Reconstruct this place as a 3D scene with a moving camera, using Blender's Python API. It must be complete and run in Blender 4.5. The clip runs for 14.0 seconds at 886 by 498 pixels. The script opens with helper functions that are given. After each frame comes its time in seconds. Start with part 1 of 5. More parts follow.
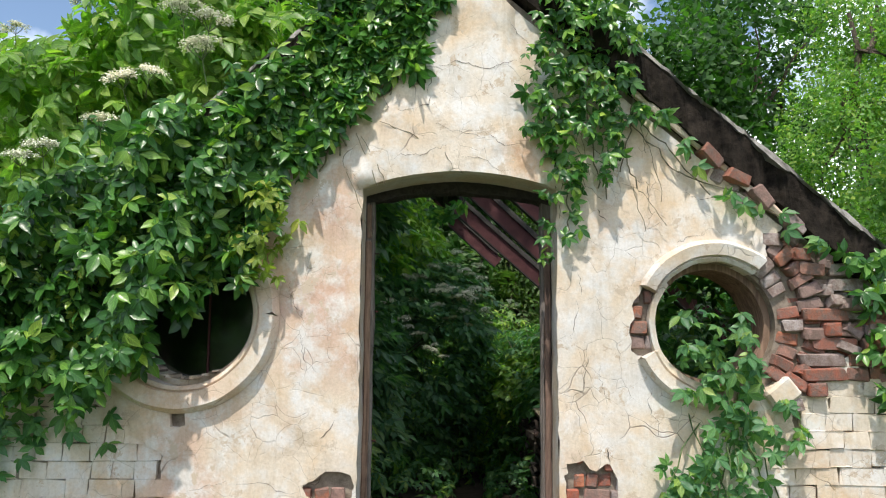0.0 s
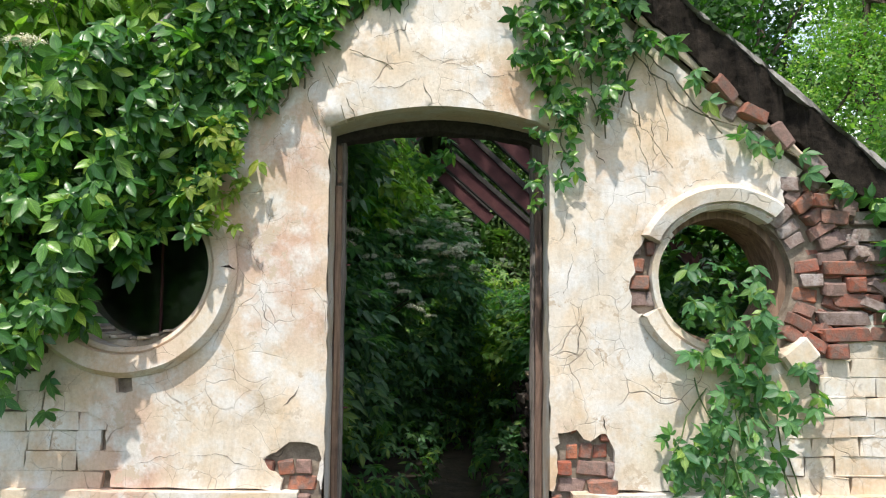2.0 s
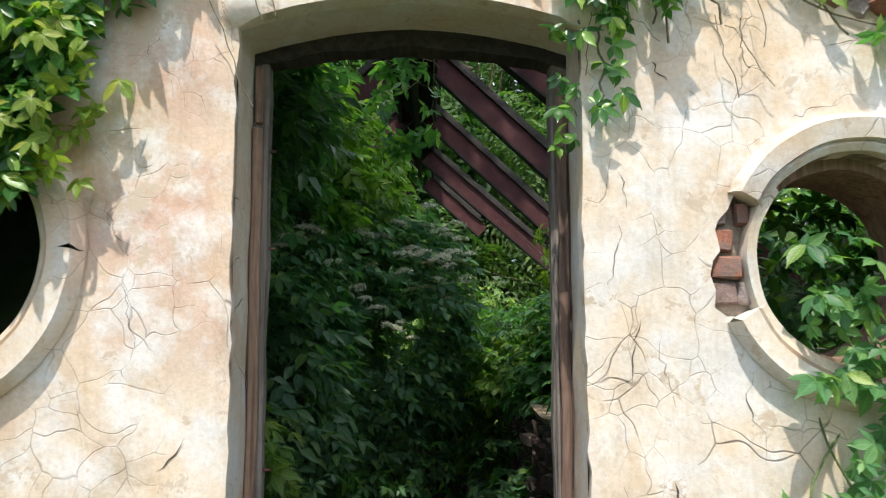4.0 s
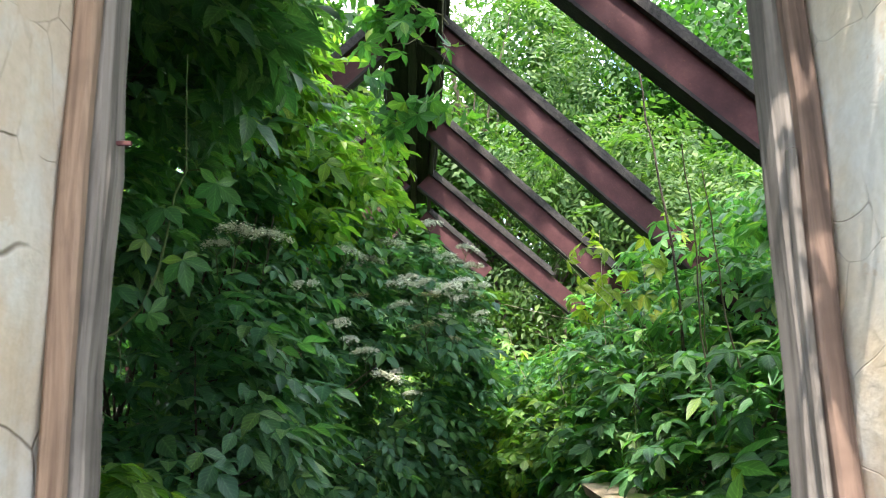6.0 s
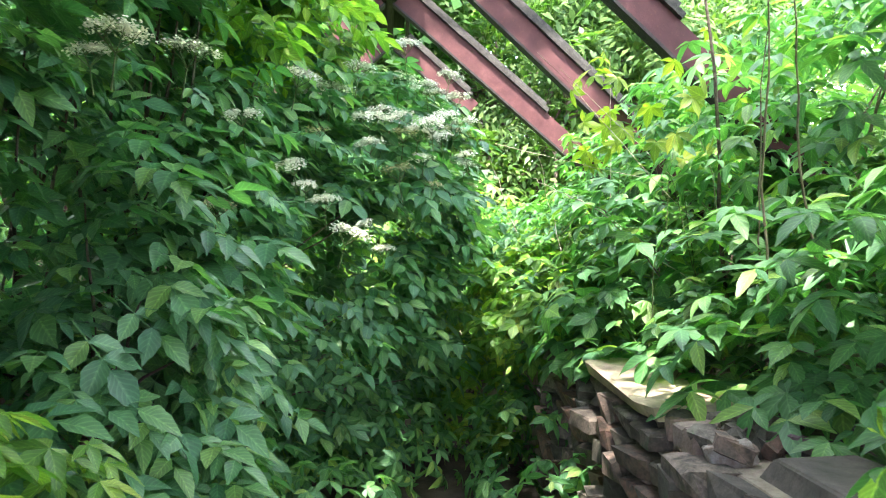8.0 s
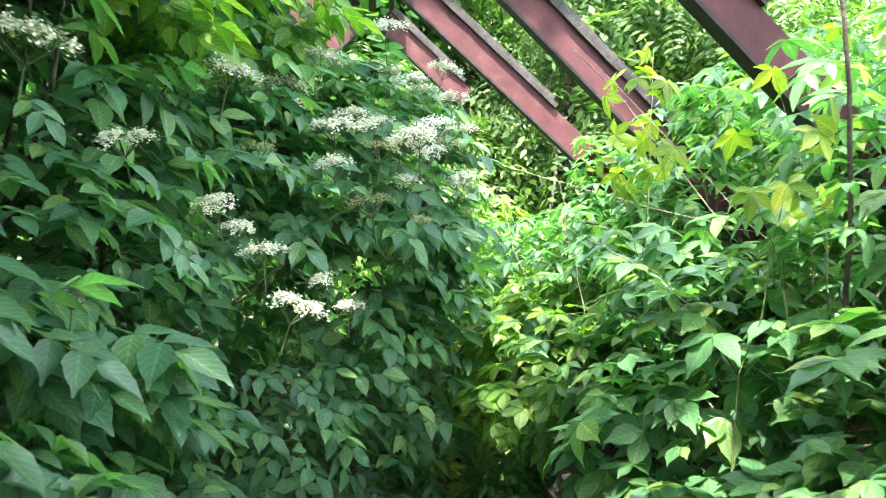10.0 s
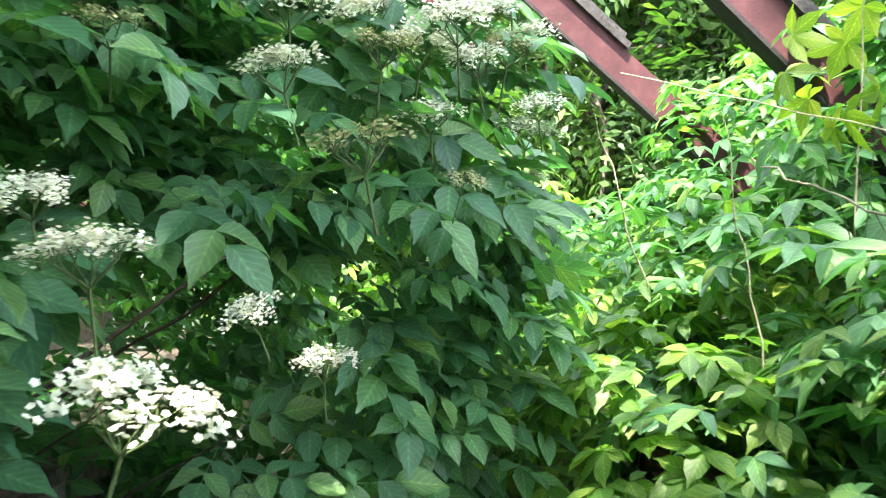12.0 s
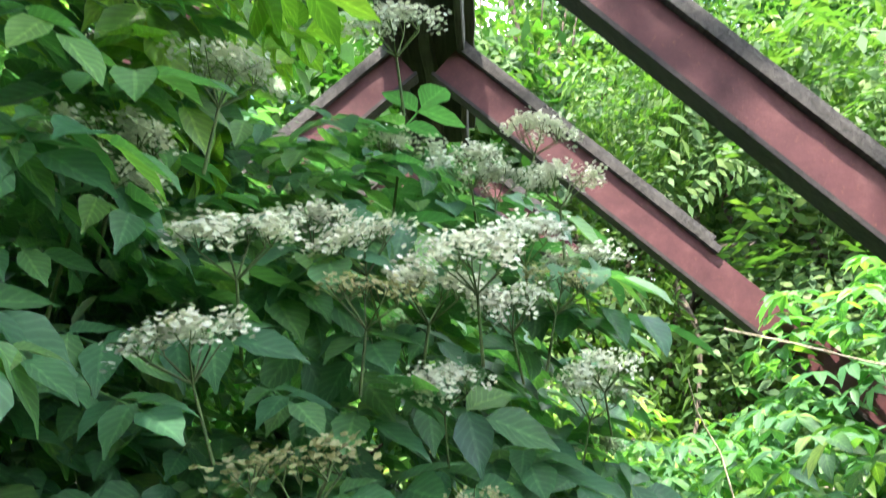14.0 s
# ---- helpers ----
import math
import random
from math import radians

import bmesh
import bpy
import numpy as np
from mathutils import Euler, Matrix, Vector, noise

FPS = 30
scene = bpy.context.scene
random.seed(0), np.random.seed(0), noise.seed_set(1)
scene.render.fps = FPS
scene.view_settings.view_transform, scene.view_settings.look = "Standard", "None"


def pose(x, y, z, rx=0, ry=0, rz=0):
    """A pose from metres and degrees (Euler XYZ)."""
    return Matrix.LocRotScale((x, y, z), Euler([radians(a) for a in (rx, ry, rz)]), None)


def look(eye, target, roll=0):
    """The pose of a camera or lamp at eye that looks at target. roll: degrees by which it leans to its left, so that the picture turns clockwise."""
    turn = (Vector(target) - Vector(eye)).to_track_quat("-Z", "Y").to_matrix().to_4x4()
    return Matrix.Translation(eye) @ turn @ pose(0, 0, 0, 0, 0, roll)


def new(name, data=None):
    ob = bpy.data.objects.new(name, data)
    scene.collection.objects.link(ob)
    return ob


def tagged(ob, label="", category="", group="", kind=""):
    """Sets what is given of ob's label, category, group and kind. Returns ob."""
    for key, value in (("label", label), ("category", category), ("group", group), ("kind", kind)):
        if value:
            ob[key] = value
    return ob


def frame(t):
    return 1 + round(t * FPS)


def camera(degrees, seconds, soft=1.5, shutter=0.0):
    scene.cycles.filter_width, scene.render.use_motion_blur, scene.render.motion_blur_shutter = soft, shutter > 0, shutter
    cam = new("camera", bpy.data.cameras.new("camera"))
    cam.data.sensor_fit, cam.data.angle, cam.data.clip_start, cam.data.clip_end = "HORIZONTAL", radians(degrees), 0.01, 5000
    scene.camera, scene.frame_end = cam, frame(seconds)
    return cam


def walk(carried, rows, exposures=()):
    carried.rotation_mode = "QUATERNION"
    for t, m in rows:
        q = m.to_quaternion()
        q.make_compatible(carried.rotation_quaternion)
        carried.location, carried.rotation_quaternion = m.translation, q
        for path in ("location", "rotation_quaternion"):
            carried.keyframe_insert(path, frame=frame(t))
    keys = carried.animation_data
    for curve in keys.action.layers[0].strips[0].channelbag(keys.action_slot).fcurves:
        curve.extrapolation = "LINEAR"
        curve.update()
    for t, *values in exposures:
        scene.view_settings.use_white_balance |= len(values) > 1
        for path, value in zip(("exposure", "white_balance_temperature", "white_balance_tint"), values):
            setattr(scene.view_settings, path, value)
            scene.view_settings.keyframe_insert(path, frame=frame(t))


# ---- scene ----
from mathutils import geometry

# the camera and its walk
cam = camera(58.9, 14.0, soft=1.1, shutter=0.3)
METRES, EYE, TILT, LEAN, TURN = 7.5, 1.55, 0.0, 0.0, 0.0
ROWS = [
    (0.0, 0.0, 0.0, 0.0, -0.06, 6.81, -0.49),
    (0.5, -0.0008, 0.0005, -0.0002, -0.55, 6.06, -0.43),
    (1.0, 0.0006, 0.0063, -0.0012, -1.07, 5.34, 0.12),
    (1.5, 0.0044, 0.031, -0.0026, -0.99, 4.84, 0.12),
    (2.0, 0.0114, 0.0623, -0.003, -0.37, 4.02, -0.51),
    (2.5, 0.015, 0.097, -0.0089, 0.82, 3.81, -1.2),
    (3.0, 0.0173, 0.1448, -0.0101, 1.12, 4.87, -1.32),
    (3.5, 0.021, 0.1938, -0.0118, -0.35, 5.34, -0.37),
    (6.0, 0.0049, 0.452, -0.0262, -1.93, 11.1, 0.82),
    (6.5, 0.0046, 0.4785, -0.0196, -1.75, 6.86, 1.78),
    (7.0, 0.0094, 0.5047, -0.0227, -2.24, 3.2, 1.1),
    (9.5, 0.013, 0.6553, 0.0202, -4.64, -2.37, -0.34),
    (10.0, 0.0156, 0.6971, 0.0284, -4.67, -2.58, -1.16),
    (10.5, 0.0169, 0.7473, 0.0283, -4.21, -3.03, -0.84),
    (11.0, 0.0196, 0.796, 0.0234, -3.87, -2.98, -0.34),
    (11.5, 0.0216, 0.8468, 0.0197, -3.36, -2.82, -0.33),
    (12.0, 0.0187, 0.8972, 0.0162, -3.61, -2.41, 0.28),
    (12.5, 0.0223, 0.9339, 0.0199, -3.22, -2.41, 0.36),
    (13.0, 0.0335, 0.9622, 0.0288, 0.69, -0.73, -0.15),
    (13.5, 0.038, 0.9698, 0.0364, 2.9, 4.24, 0.1),
    (14.0, 0.0363, 0.9644, 0.0409, 2.63, 11.4, 0.28),
]
EXPOSURES = [(0.0, 0.32), (3.5, 0.5), (5.0, 0.62), (5.8, 1.75), (6.5, 2.65), (7.2, 3.2), (9.3, 3.3), (11.5, 3.2), (12.5, 3.2), (14.0, 2.7)]
walk(cam, [(t, pose(0, 0, EYE, TILT, LEAN, TURN) @ pose(METRES * x, METRES * y, METRES * z, 90 + pitch, roll, yaw)) for t, x, y, z, yaw, pitch, roll in ROWS], EXPOSURES)

# world, sun
SUN_FROM = Vector((-0.09, -0.42, 0.93)).normalized()
world = bpy.data.worlds.new("sky")
scene.world = world
world.use_nodes = True
wn, wl = world.node_tree.nodes, world.node_tree.links
sky = wn.new("ShaderNodeTexSky")
sky.sky_type = "NISHITA"
sky.sun_disc = False
sky.sun_elevation = math.asin(SUN_FROM.z)
sky.sun_rotation = math.atan2(SUN_FROM.x, SUN_FROM.y)
# broken white cloud over the blue
tc = wn.new("ShaderNodeTexCoord")
cl = wn.new("ShaderNodeTexNoise")
cl.inputs["Scale"].default_value, cl.inputs["Detail"].default_value = 3.7, 6.0
cr = wn.new("ShaderNodeValToRGB")
cr.color_ramp.elements[0].position, cr.color_ramp.elements[1].position = 0.44, 0.62
cm = wn.new("ShaderNodeMix")
cm.data_type = "RGBA"
cm.inputs["B"].default_value = (13.5, 13.8, 14.2, 1)
wl.new(tc.outputs["Generated"], cl.inputs["Vector"])
wl.new(cl.outputs["Fac"], cr.inputs["Fac"])
wl.new(cr.outputs["Color"], cm.inputs["Factor"])
wl.new(sky.outputs["Color"], cm.inputs["A"])
wl.new(cm.outputs["Result"], wn["Background"].inputs["Color"])
wn["Background"].inputs["Strength"].default_value = 0.15
sun = new("sun", bpy.data.lights.new("sun", "SUN"))
sun.data.energy, sun.data.angle, sun.data.color = 4.0, radians(0.6), (1.0, 0.94, 0.85)
sun.matrix_world = look(SUN_FROM * 40, (0, 0, 0))

# ---- materials ----
def shader(name):
    m = bpy.data.materials.new(name)
    m.use_nodes = True
    nt = m.node_tree
    return m, nt.nodes, nt.links, nt.nodes["Principled BSDF"]


def ramp(n, l, source, stops):
    r = n.new("ShaderNodeValToRGB")
    while len(r.color_ramp.elements) < len(stops):
        r.color_ramp.elements.new(0.5)
    for e, (p, c) in zip(r.color_ramp.elements, stops):
        e.position = p
        e.color = (*c, 1) if len(c) == 3 else c
    l.new(source, r.inputs["Fac"])
    return r.outputs["Color"]


def tex_noise(n, l, scale, detail=5.0, rough=0.6, vector=None, distortion=0.0):
    t = n.new("ShaderNodeTexNoise")
    t.inputs["Scale"].default_value, t.inputs["Detail"].default_value = scale, detail
    t.inputs["Roughness"].default_value, t.inputs["Distortion"].default_value = rough, distortion
    if vector is None:
        vector = n.new("ShaderNodeNewGeometry").outputs["Position"]
    l.new(vector, t.inputs["Vector"])
    return t.outputs["Fac"]


def mixed(n, l, fac, a, b, mode="MIX"):
    m = n.new("ShaderNodeMix")
    m.data_type, m.blend_type = "RGBA", mode
    for key, v in (("Factor", fac), ("A", a), ("B", b)):
        if isinstance(v, (int, float)):
            m.inputs[key].default_value = v
        elif isinstance(v, tuple):
            m.inputs[key].default_value = (*v, 1)
        else:
            l.new(v, m.inputs[key])
    return m.outputs["Result"]


def bumped(n, l, bsdf, height, strength, distance=0.01, under=None):
    b = n.new("ShaderNodeBump")
    b.inputs["Strength"].default_value, b.inputs["Distance"].default_value = strength, distance
    l.new(height, b.inputs["Height"])
    if under is not None:
        l.new(under, b.inputs["Normal"])
    l.new(b.outputs["Normal"], bsdf.inputs["Normal"])
    return b.outputs["Normal"]


def plaster_material(name, cracks=True, greyed=0.0):
    m, n, l, p = shader(name)
    big = tex_noise(n, l, 1.3, 4, 0.55)
    mid = tex_noise(n, l, 5.0, 6, 0.65)
    fine = tex_noise(n, l, 60.0, 4, 0.7)
    c = ramp(n, l, big, [(0.30, (0.69, 0.665, 0.64)), (0.41, (0.71, 0.625, 0.525)), (0.51, (0.68, 0.57, 0.45)), (0.60, (0.64, 0.49, 0.38)), (0.70, (0.60, 0.42, 0.33))])
    white = ramp(n, l, mid, [(0.46, (0, 0, 0)), (0.60, (0.9, 0.9, 0.9))])
    c = mixed(n, l, white, c, (0.73, 0.705, 0.68))
    stain = ramp(n, l, tex_noise(n, l, 2.6, 8, 0.75, distortion=0.6), [(0.56, (1, 1, 1)), (0.74, (0.55, 0.50, 0.43))])
    c = mixed(n, l, 0.8, c, stain, "MULTIPLY")
    geo_s = n.new("ShaderNodeNewGeometry")
    mp = n.new("ShaderNodeMapping")
    mp.inputs["Scale"].default_value = (9.0, 9.0, 1.1)
    l.new(geo_s.outputs["Position"], mp.inputs["Vector"])
    runs = tex_noise(n, l, 1.0, 6, 0.7, mp.outputs["Vector"], 0.8)
    c = mixed(n, l, 1.0, c, ramp(n, l, runs, [(0.34, (0.90, 0.87, 0.83)), (0.50, (1, 1, 1)), (0.68, (1.03, 1.04, 1.06))]), "MULTIPLY")
    rust = ramp(n, l, tex_noise(n, l, 2.1, 6, 0.62, distortion=0.5), [(0.50, (1, 1, 1)), (0.64, (0.96, 0.80, 0.60))])
    c = mixed(n, l, 0.6, c, rust, "MULTIPLY")
    grain = ramp(n, l, fine, [(0.3, (0.86, 0.85, 0.83)), (0.6, (1, 1, 1))])
    c = mixed(n, l, 1.0, c, grain, "MULTIPLY")
    # blend towards grey-brown: dirt on the mouldings, a darker tone in the reveals
    if greyed:
        c = mixed(n, l, greyed, c, (0.36, 0.33, 0.27))
    flake = ramp(n, l, tex_noise(n, l, 8.0, 10, 0.72, distortion=0.3), [(0.588, (0, 0, 0)), (0.606, (1, 1, 1))])
    c = mixed(n, l, flake, c, mixed(n, l, mid, (0.50, 0.38, 0.27), (0.58, 0.50, 0.41)))
    normal = bumped(n, l, p, mid, 0.32, 0.02)
    normal = bumped(n, l, p, flake, -0.6, 0.004, normal)
    if cracks:
        geo = n.new("ShaderNodeNewGeometry")
        warp = n.new("ShaderNodeTexNoise")
        warp.inputs["Scale"].default_value, warp.inputs["Detail"].default_value = 4.0, 2.0
        l.new(geo.outputs["Position"], warp.inputs["Vector"])
        add = n.new("ShaderNodeVectorMath")
        add.operation = "MULTIPLY_ADD"
        add.inputs[1].default_value = (0.16, 0.16, 0.16)
        l.new(warp.outputs["Color"], add.inputs[0])
        l.new(geo.outputs["Position"], add.inputs[2])
        v = n.new("ShaderNodeTexVoronoi")
        v.feature = "DISTANCE_TO_EDGE"
        v.inputs["Scale"].default_value = 3.6
        l.new(add.outputs["Vector"], v.inputs["Vector"])
        line = ramp(n, l, v.outputs["Distance"], [(0.0, (1, 1, 1)), (0.004, (0.75, 0.75, 0.75)), (0.010, (0, 0, 0))])
        mask = ramp(n, l, tex_noise(n, l, 2.2, 4, 0.6), [(0.54, (0, 0, 0)), (0.62, (0.85, 0.85, 0.85))])
        crack = mixed(n, l, 1.0, line, mask, "MULTIPLY")
        v2 = n.new("ShaderNodeTexVoronoi")
        v2.feature = "DISTANCE_TO_EDGE"
        v2.inputs["Scale"].default_value = 7.5
        l.new(add.outputs["Vector"], v2.inputs["Vector"])
        hair = ramp(n, l, v2.outputs["Distance"], [(0.0, (0.6, 0.6, 0.6)), (0.012, (0, 0, 0))])
        mask2 = ramp(n, l, tex_noise(n, l, 3.1, 4, 0.6, distortion=0.4), [(0.46, (0, 0, 0)), (0.56, (0.85, 0.85, 0.85))])
        crack = mixed(n, l, 1.0, crack, mixed(n, l, 1.0, hair, mask2, "MULTIPLY"), "ADD")
        c = mixed(n, l, crack, c, (0.17, 0.13, 0.10))
        inv = n.new("ShaderNodeInvert")
        l.new(crack, inv.inputs["Color"])
        normal = bumped(n, l, p, inv.outputs["Color"], 0.5, 0.006, normal)
    bumped(n, l, p, fine, 0.14, 0.004, normal)
    l.new(c, p.inputs["Base Color"])
    p.inputs["Roughness"].default_value = 0.9
    p.inputs["Specular IOR Level"].default_value = 0.2
    return m


def brick_material(name, tints, soot):
    m, n, l, p = shader(name)
    rnd = n.new("ShaderNodeObjectInfo").outputs["Random"]
    c = ramp(n, l, rnd, tints)
    mid = tex_noise(n, l, 22.0, 6, 0.7)
    c = mixed(n, l, ramp(n, l, mid, [(0.42, (0, 0, 0)), (0.62, (1, 1, 1))]), c, soot)
    grime = tex_noise(n, l, 4.0, 6, 0.7)
    c = mixed(n, l, ramp(n, l, grime, [(0.46, (0, 0, 0)), (0.66, (0.8, 0.8, 0.8))]), c, tuple(0.75 * k for k in soot))
    fine = tex_noise(n, l, 120.0, 3, 0.7)
    c = mixed(n, l, 1.0, c, ramp(n, l, fine, [(0.3, (0.7, 0.7, 0.7)), (0.65, (1, 1, 1))]), "MULTIPLY")
    bumped(n, l, p, mid, 0.7, 0.012)
    l.new(c, p.inputs["Base Color"])
    p.inputs["Roughness"].default_value = 0.92
    return m


def wood_material(name, dark, light, grain_dir="Z"):
    m, n, l, p = shader(name)
    geo = n.new("ShaderNodeNewGeometry")
    mp = n.new("ShaderNodeMapping")
    mp.inputs["Scale"].default_value = {"Z": (34, 34, 1.6), "Y": (34, 1.6, 34), "X": (1.6, 34, 34)}[grain_dir]
    l.new(geo.outputs["Position"], mp.inputs["Vector"])
    g = tex_noise(n, l, 1.0, 6, 0.65, mp.outputs["Vector"], 1.1)
    blotch = tex_noise(n, l, 6.0, 4, 0.6)
    c = ramp(n, l, g, [(0.32, dark), (0.62, light)])
    c = mixed(n, l, ramp(n, l, blotch, [(0.5, (0, 0, 0)), (0.75, (0.6, 0.6, 0.6))]), c, tuple(0.5 * a for a in dark))
    bumped(n, l, p, g, 0.8, 0.006)
    l.new(c, p.inputs["Base Color"])
    p.inputs["Roughness"].default_value = 0.85
    return m


def steel_material():
    m, n, l, p = shader("oxide red painted steel")
    mid = tex_noise(n, l, 7.0, 6, 0.65)
    fine = tex_noise(n, l, 70.0, 4, 0.7)
    c = ramp(n, l, mid, [(0.3, (0.045, 0.014, 0.016)), (0.55, (0.072, 0.024, 0.026)), (0.75, (0.105, 0.044, 0.043))])
    c = mixed(n, l, ramp(n, l, fine, [(0.6, (0, 0, 0)), (0.75, (1, 1, 1))]), c, (0.12, 0.05, 0.03))
    bumped(n, l, p, fine, 0.3, 0.003)
    l.new(c, p.inputs["Base Color"])
    p.inputs["Roughness"].default_value, p.inputs["Specular IOR Level"].default_value = 0.7, 0.25
    return m


def leaf_material(name, stops, translucent=0.45, gloss=0.42, through_tint=(1.25, 1.6, 0.55)):
    m, n, l, p = shader(name)
    geo = n.new("ShaderNodeNewGeometry")
    info = n.new("ShaderNodeObjectInfo")
    s = n.new("ShaderNodeMath")
    s.operation = "ADD"
    l.new(geo.outputs["Random Per Island"], s.inputs[0])
    l.new(info.outputs["Random"], s.inputs[1])
    fr = n.new("ShaderNodeMath")
    fr.operation = "FRACT"
    l.new(s.outputs[0], fr.inputs[0])
    c = ramp(n, l, fr.outputs[0], stops)
    clump = tex_noise(n, l, 1.6, 3, 0.5)
    c = mixed(n, l, 1.0, c, ramp(n, l, clump, [(0.35, (0.72, 0.78, 0.70)), (0.65, (1.12, 1.1, 1.0))]), "MULTIPLY")
    fine = tex_noise(n, l, 45.0, 3, 0.6)
    c = mixed(n, l, 1.0, c, ramp(n, l, fine, [(0.35, (0.85, 0.85, 0.85)), (0.6, (1, 1, 1))]), "MULTIPLY")
    # midrib and side veins, paler than the blade
    blade = n.new("ShaderNodeAttribute")
    blade.attribute_name = "blade"
    sep = n.new("ShaderNodeSeparateXYZ")
    l.new(blade.outputs["Vector"], sep.inputs[0])
    slant = n.new("ShaderNodeMath")
    slant.operation = "MULTIPLY_ADD"
    l.new(sep.outputs["X"], slant.inputs[0])
    slant.inputs[1].default_value = 0.32
    l.new(sep.outputs["Y"], slant.inputs[2])
    wave = n.new("ShaderNodeMath")
    wave.operation = "MULTIPLY"
    l.new(slant.outputs[0], wave.inputs[0])
    wave.inputs[1].default_value = 44.0
    sine = n.new("ShaderNodeMath")
    sine.operation = "SINE"
    l.new(wave.outputs[0], sine.inputs[0])
    rib = ramp(n, l, sep.outputs["X"], [(0.86, (1, 1, 1)), (0.95, (1.45, 1.35, 1.3))])
    vein = ramp(n, l, sine.outputs[0], [(0.0, (0.92, 0.92, 0.92)), (0.65, (1, 1, 1)), (0.95, (1.22, 1.18, 1.15))])
    c = mixed(n, l, 1.0, c, rib, "MULTIPLY")
    c = mixed(n, l, sep.outputs["Z"], c, mixed(n, l, 1.0, c, vein, "MULTIPLY"))
    l.new(c, p.inputs["Base Color"])
    p.inputs["Roughness"].default_value = gloss
    bumped(n, l, p, fine, 0.25, 0.004)
    tr = n.new("ShaderNodeBsdfTranslucent")
    tcol = mixed(n, l, 1.0, c, through_tint, "MULTIPLY")
    l.new(tcol, tr.inputs["Color"])
    mx = n.new("ShaderNodeMixShader")
    mx.inputs[0].default_value = translucent
    l.new(p.outputs[0], mx.inputs[1])
    l.new(tr.outputs[0], mx.inputs[2])
    l.new(mx.outputs[0], n["Material Output"].inputs["Surface"])
    return m


def plain_material(name, a, b, scale=12.0, rough=0.85, strength=0.4):
    m, n, l, p = shader(name)
    t = tex_noise(n, l, scale, 6, 0.65)
    c = ramp(n, l, t, [(0.33, a), (0.67, b)])
    fine = tex_noise(n, l, scale * 9, 3, 0.7)
    c = mixed(n, l, 1.0, c, ramp(n, l, fine, [(0.3, (0.8, 0.8, 0.8)), (0.6, (1, 1, 1))]), "MULTIPLY")
    bumped(n, l, p, t, strength, 0.02)
    l.new(c, p.inputs["Base Color"])
    p.inputs["Roughness"].default_value = rough
    return m


PLASTER = plaster_material("old lime plaster")
MOULDING = plaster_material("moulding plaster", cracks=True, greyed=0.10)
REVEAL = plaster_material("reveal plaster", cracks=True, greyed=0.25)
BRICK = brick_material("old red brick", [(0.0, (0.40, 0.10, 0.05)), (0.22, (0.30, 0.12, 0.085)), (0.42, (0.44, 0.15, 0.075)), (0.6, (0.30, 0.20, 0.175)), (0.8, (0.36, 0.30, 0.28)), (1.0, (0.40, 0.35, 0.33))], (0.22, 0.15, 0.125))
MORTAR = plain_material("crumbling mortar", (0.16, 0.12, 0.09), (0.34, 0.28, 0.22), 18)
CRACK = plain_material("open crack", (0.05, 0.04, 0.03), (0.11, 0.085, 0.06), 30)
WOOD = wood_material("grey weathered wood", (0.06, 0.048, 0.040), (0.235, 0.20, 0.175))
WOOD_WARM = wood_material("worn tan painted wood", (0.12, 0.07, 0.048), (0.33, 0.215, 0.15))
WOOD_BROWN = wood_material("split brown wood", (0.07, 0.042, 0.032), (0.22, 0.14, 0.105))
WOOD_BLACK = wood_material("rotten black wood", (0.012, 0.010, 0.009), (0.05, 0.042, 0.037), "Y")
WOOD_DARK = wood_material("dark weathered wood", (0.012, 0.011, 0.010), (0.062, 0.055, 0.051), "Y")
ROOF = plain_material("mossy roof edge", (0.006, 0.005, 0.004), (0.042, 0.033, 0.026), 13, 0.95, 1.0)
ROOF.node_tree.nodes["Principled BSDF"].inputs["Specular IOR Level"].default_value = 0.12
FELT = plain_material("lichen grey roof felt", (0.10, 0.09, 0.08), (0.34, 0.32, 0.29), 10, 0.95, 0.6)
STEEL = steel_material()
STEEL_DARK = plain_material("near-black steel", (0.008, 0.006, 0.006), (0.028, 0.018, 0.017), 20, 0.8)
GLASS = shader("dusty window glass")[0]
gp = GLASS.node_tree.nodes["Principled BSDF"]
gp.inputs["Base Color"].default_value, gp.inputs["Roughness"].default_value, gp.inputs["Transmission Weight"].default_value = (0.42, 0.47, 0.43, 1), 0.16, 1.0
STONE = brick_material("rubble stone", [(0.0, (0.085, 0.072, 0.06)), (0.5, (0.14, 0.115, 0.095)), (0.8, (0.20, 0.10, 0.07)), (1.0, (0.24, 0.21, 0.18))], (0.06, 0.05, 0.042))
COPING = plain_material("sandy coping", (0.26, 0.20, 0.14), (0.58, 0.45, 0.30), 6)
SOIL = plain_material("leafy soil", (0.03, 0.023, 0.017), (0.085, 0.065, 0.045), 7, 0.97, 0.8)
GRASS = plain_material("rough grass", (0.035, 0.06, 0.02), (0.09, 0.12, 0.04), 1.5, 0.95, 0.6)
BARK = plain_material("bark", (0.05, 0.038, 0.028), (0.15, 0.115, 0.085), 25, 0.95, 0.9)
STEM = plain_material("vine stem", (0.10, 0.085, 0.05), (0.22, 0.19, 0.12), 40)
TWIG = plain_material("green stalk", (0.06, 0.10, 0.03), (0.13, 0.18, 0.06), 40)
STRAW = plain_material("dry stalk", (0.30, 0.26, 0.17), (0.50, 0.45, 0.33), 40)
BLOSSOM = leaf_material("cream blossom", [(0.0, (0.80, 0.78, 0.66)), (1.0, (0.88, 0.87, 0.80))], 0.2, 0.8, (1.0, 1.0, 0.9))
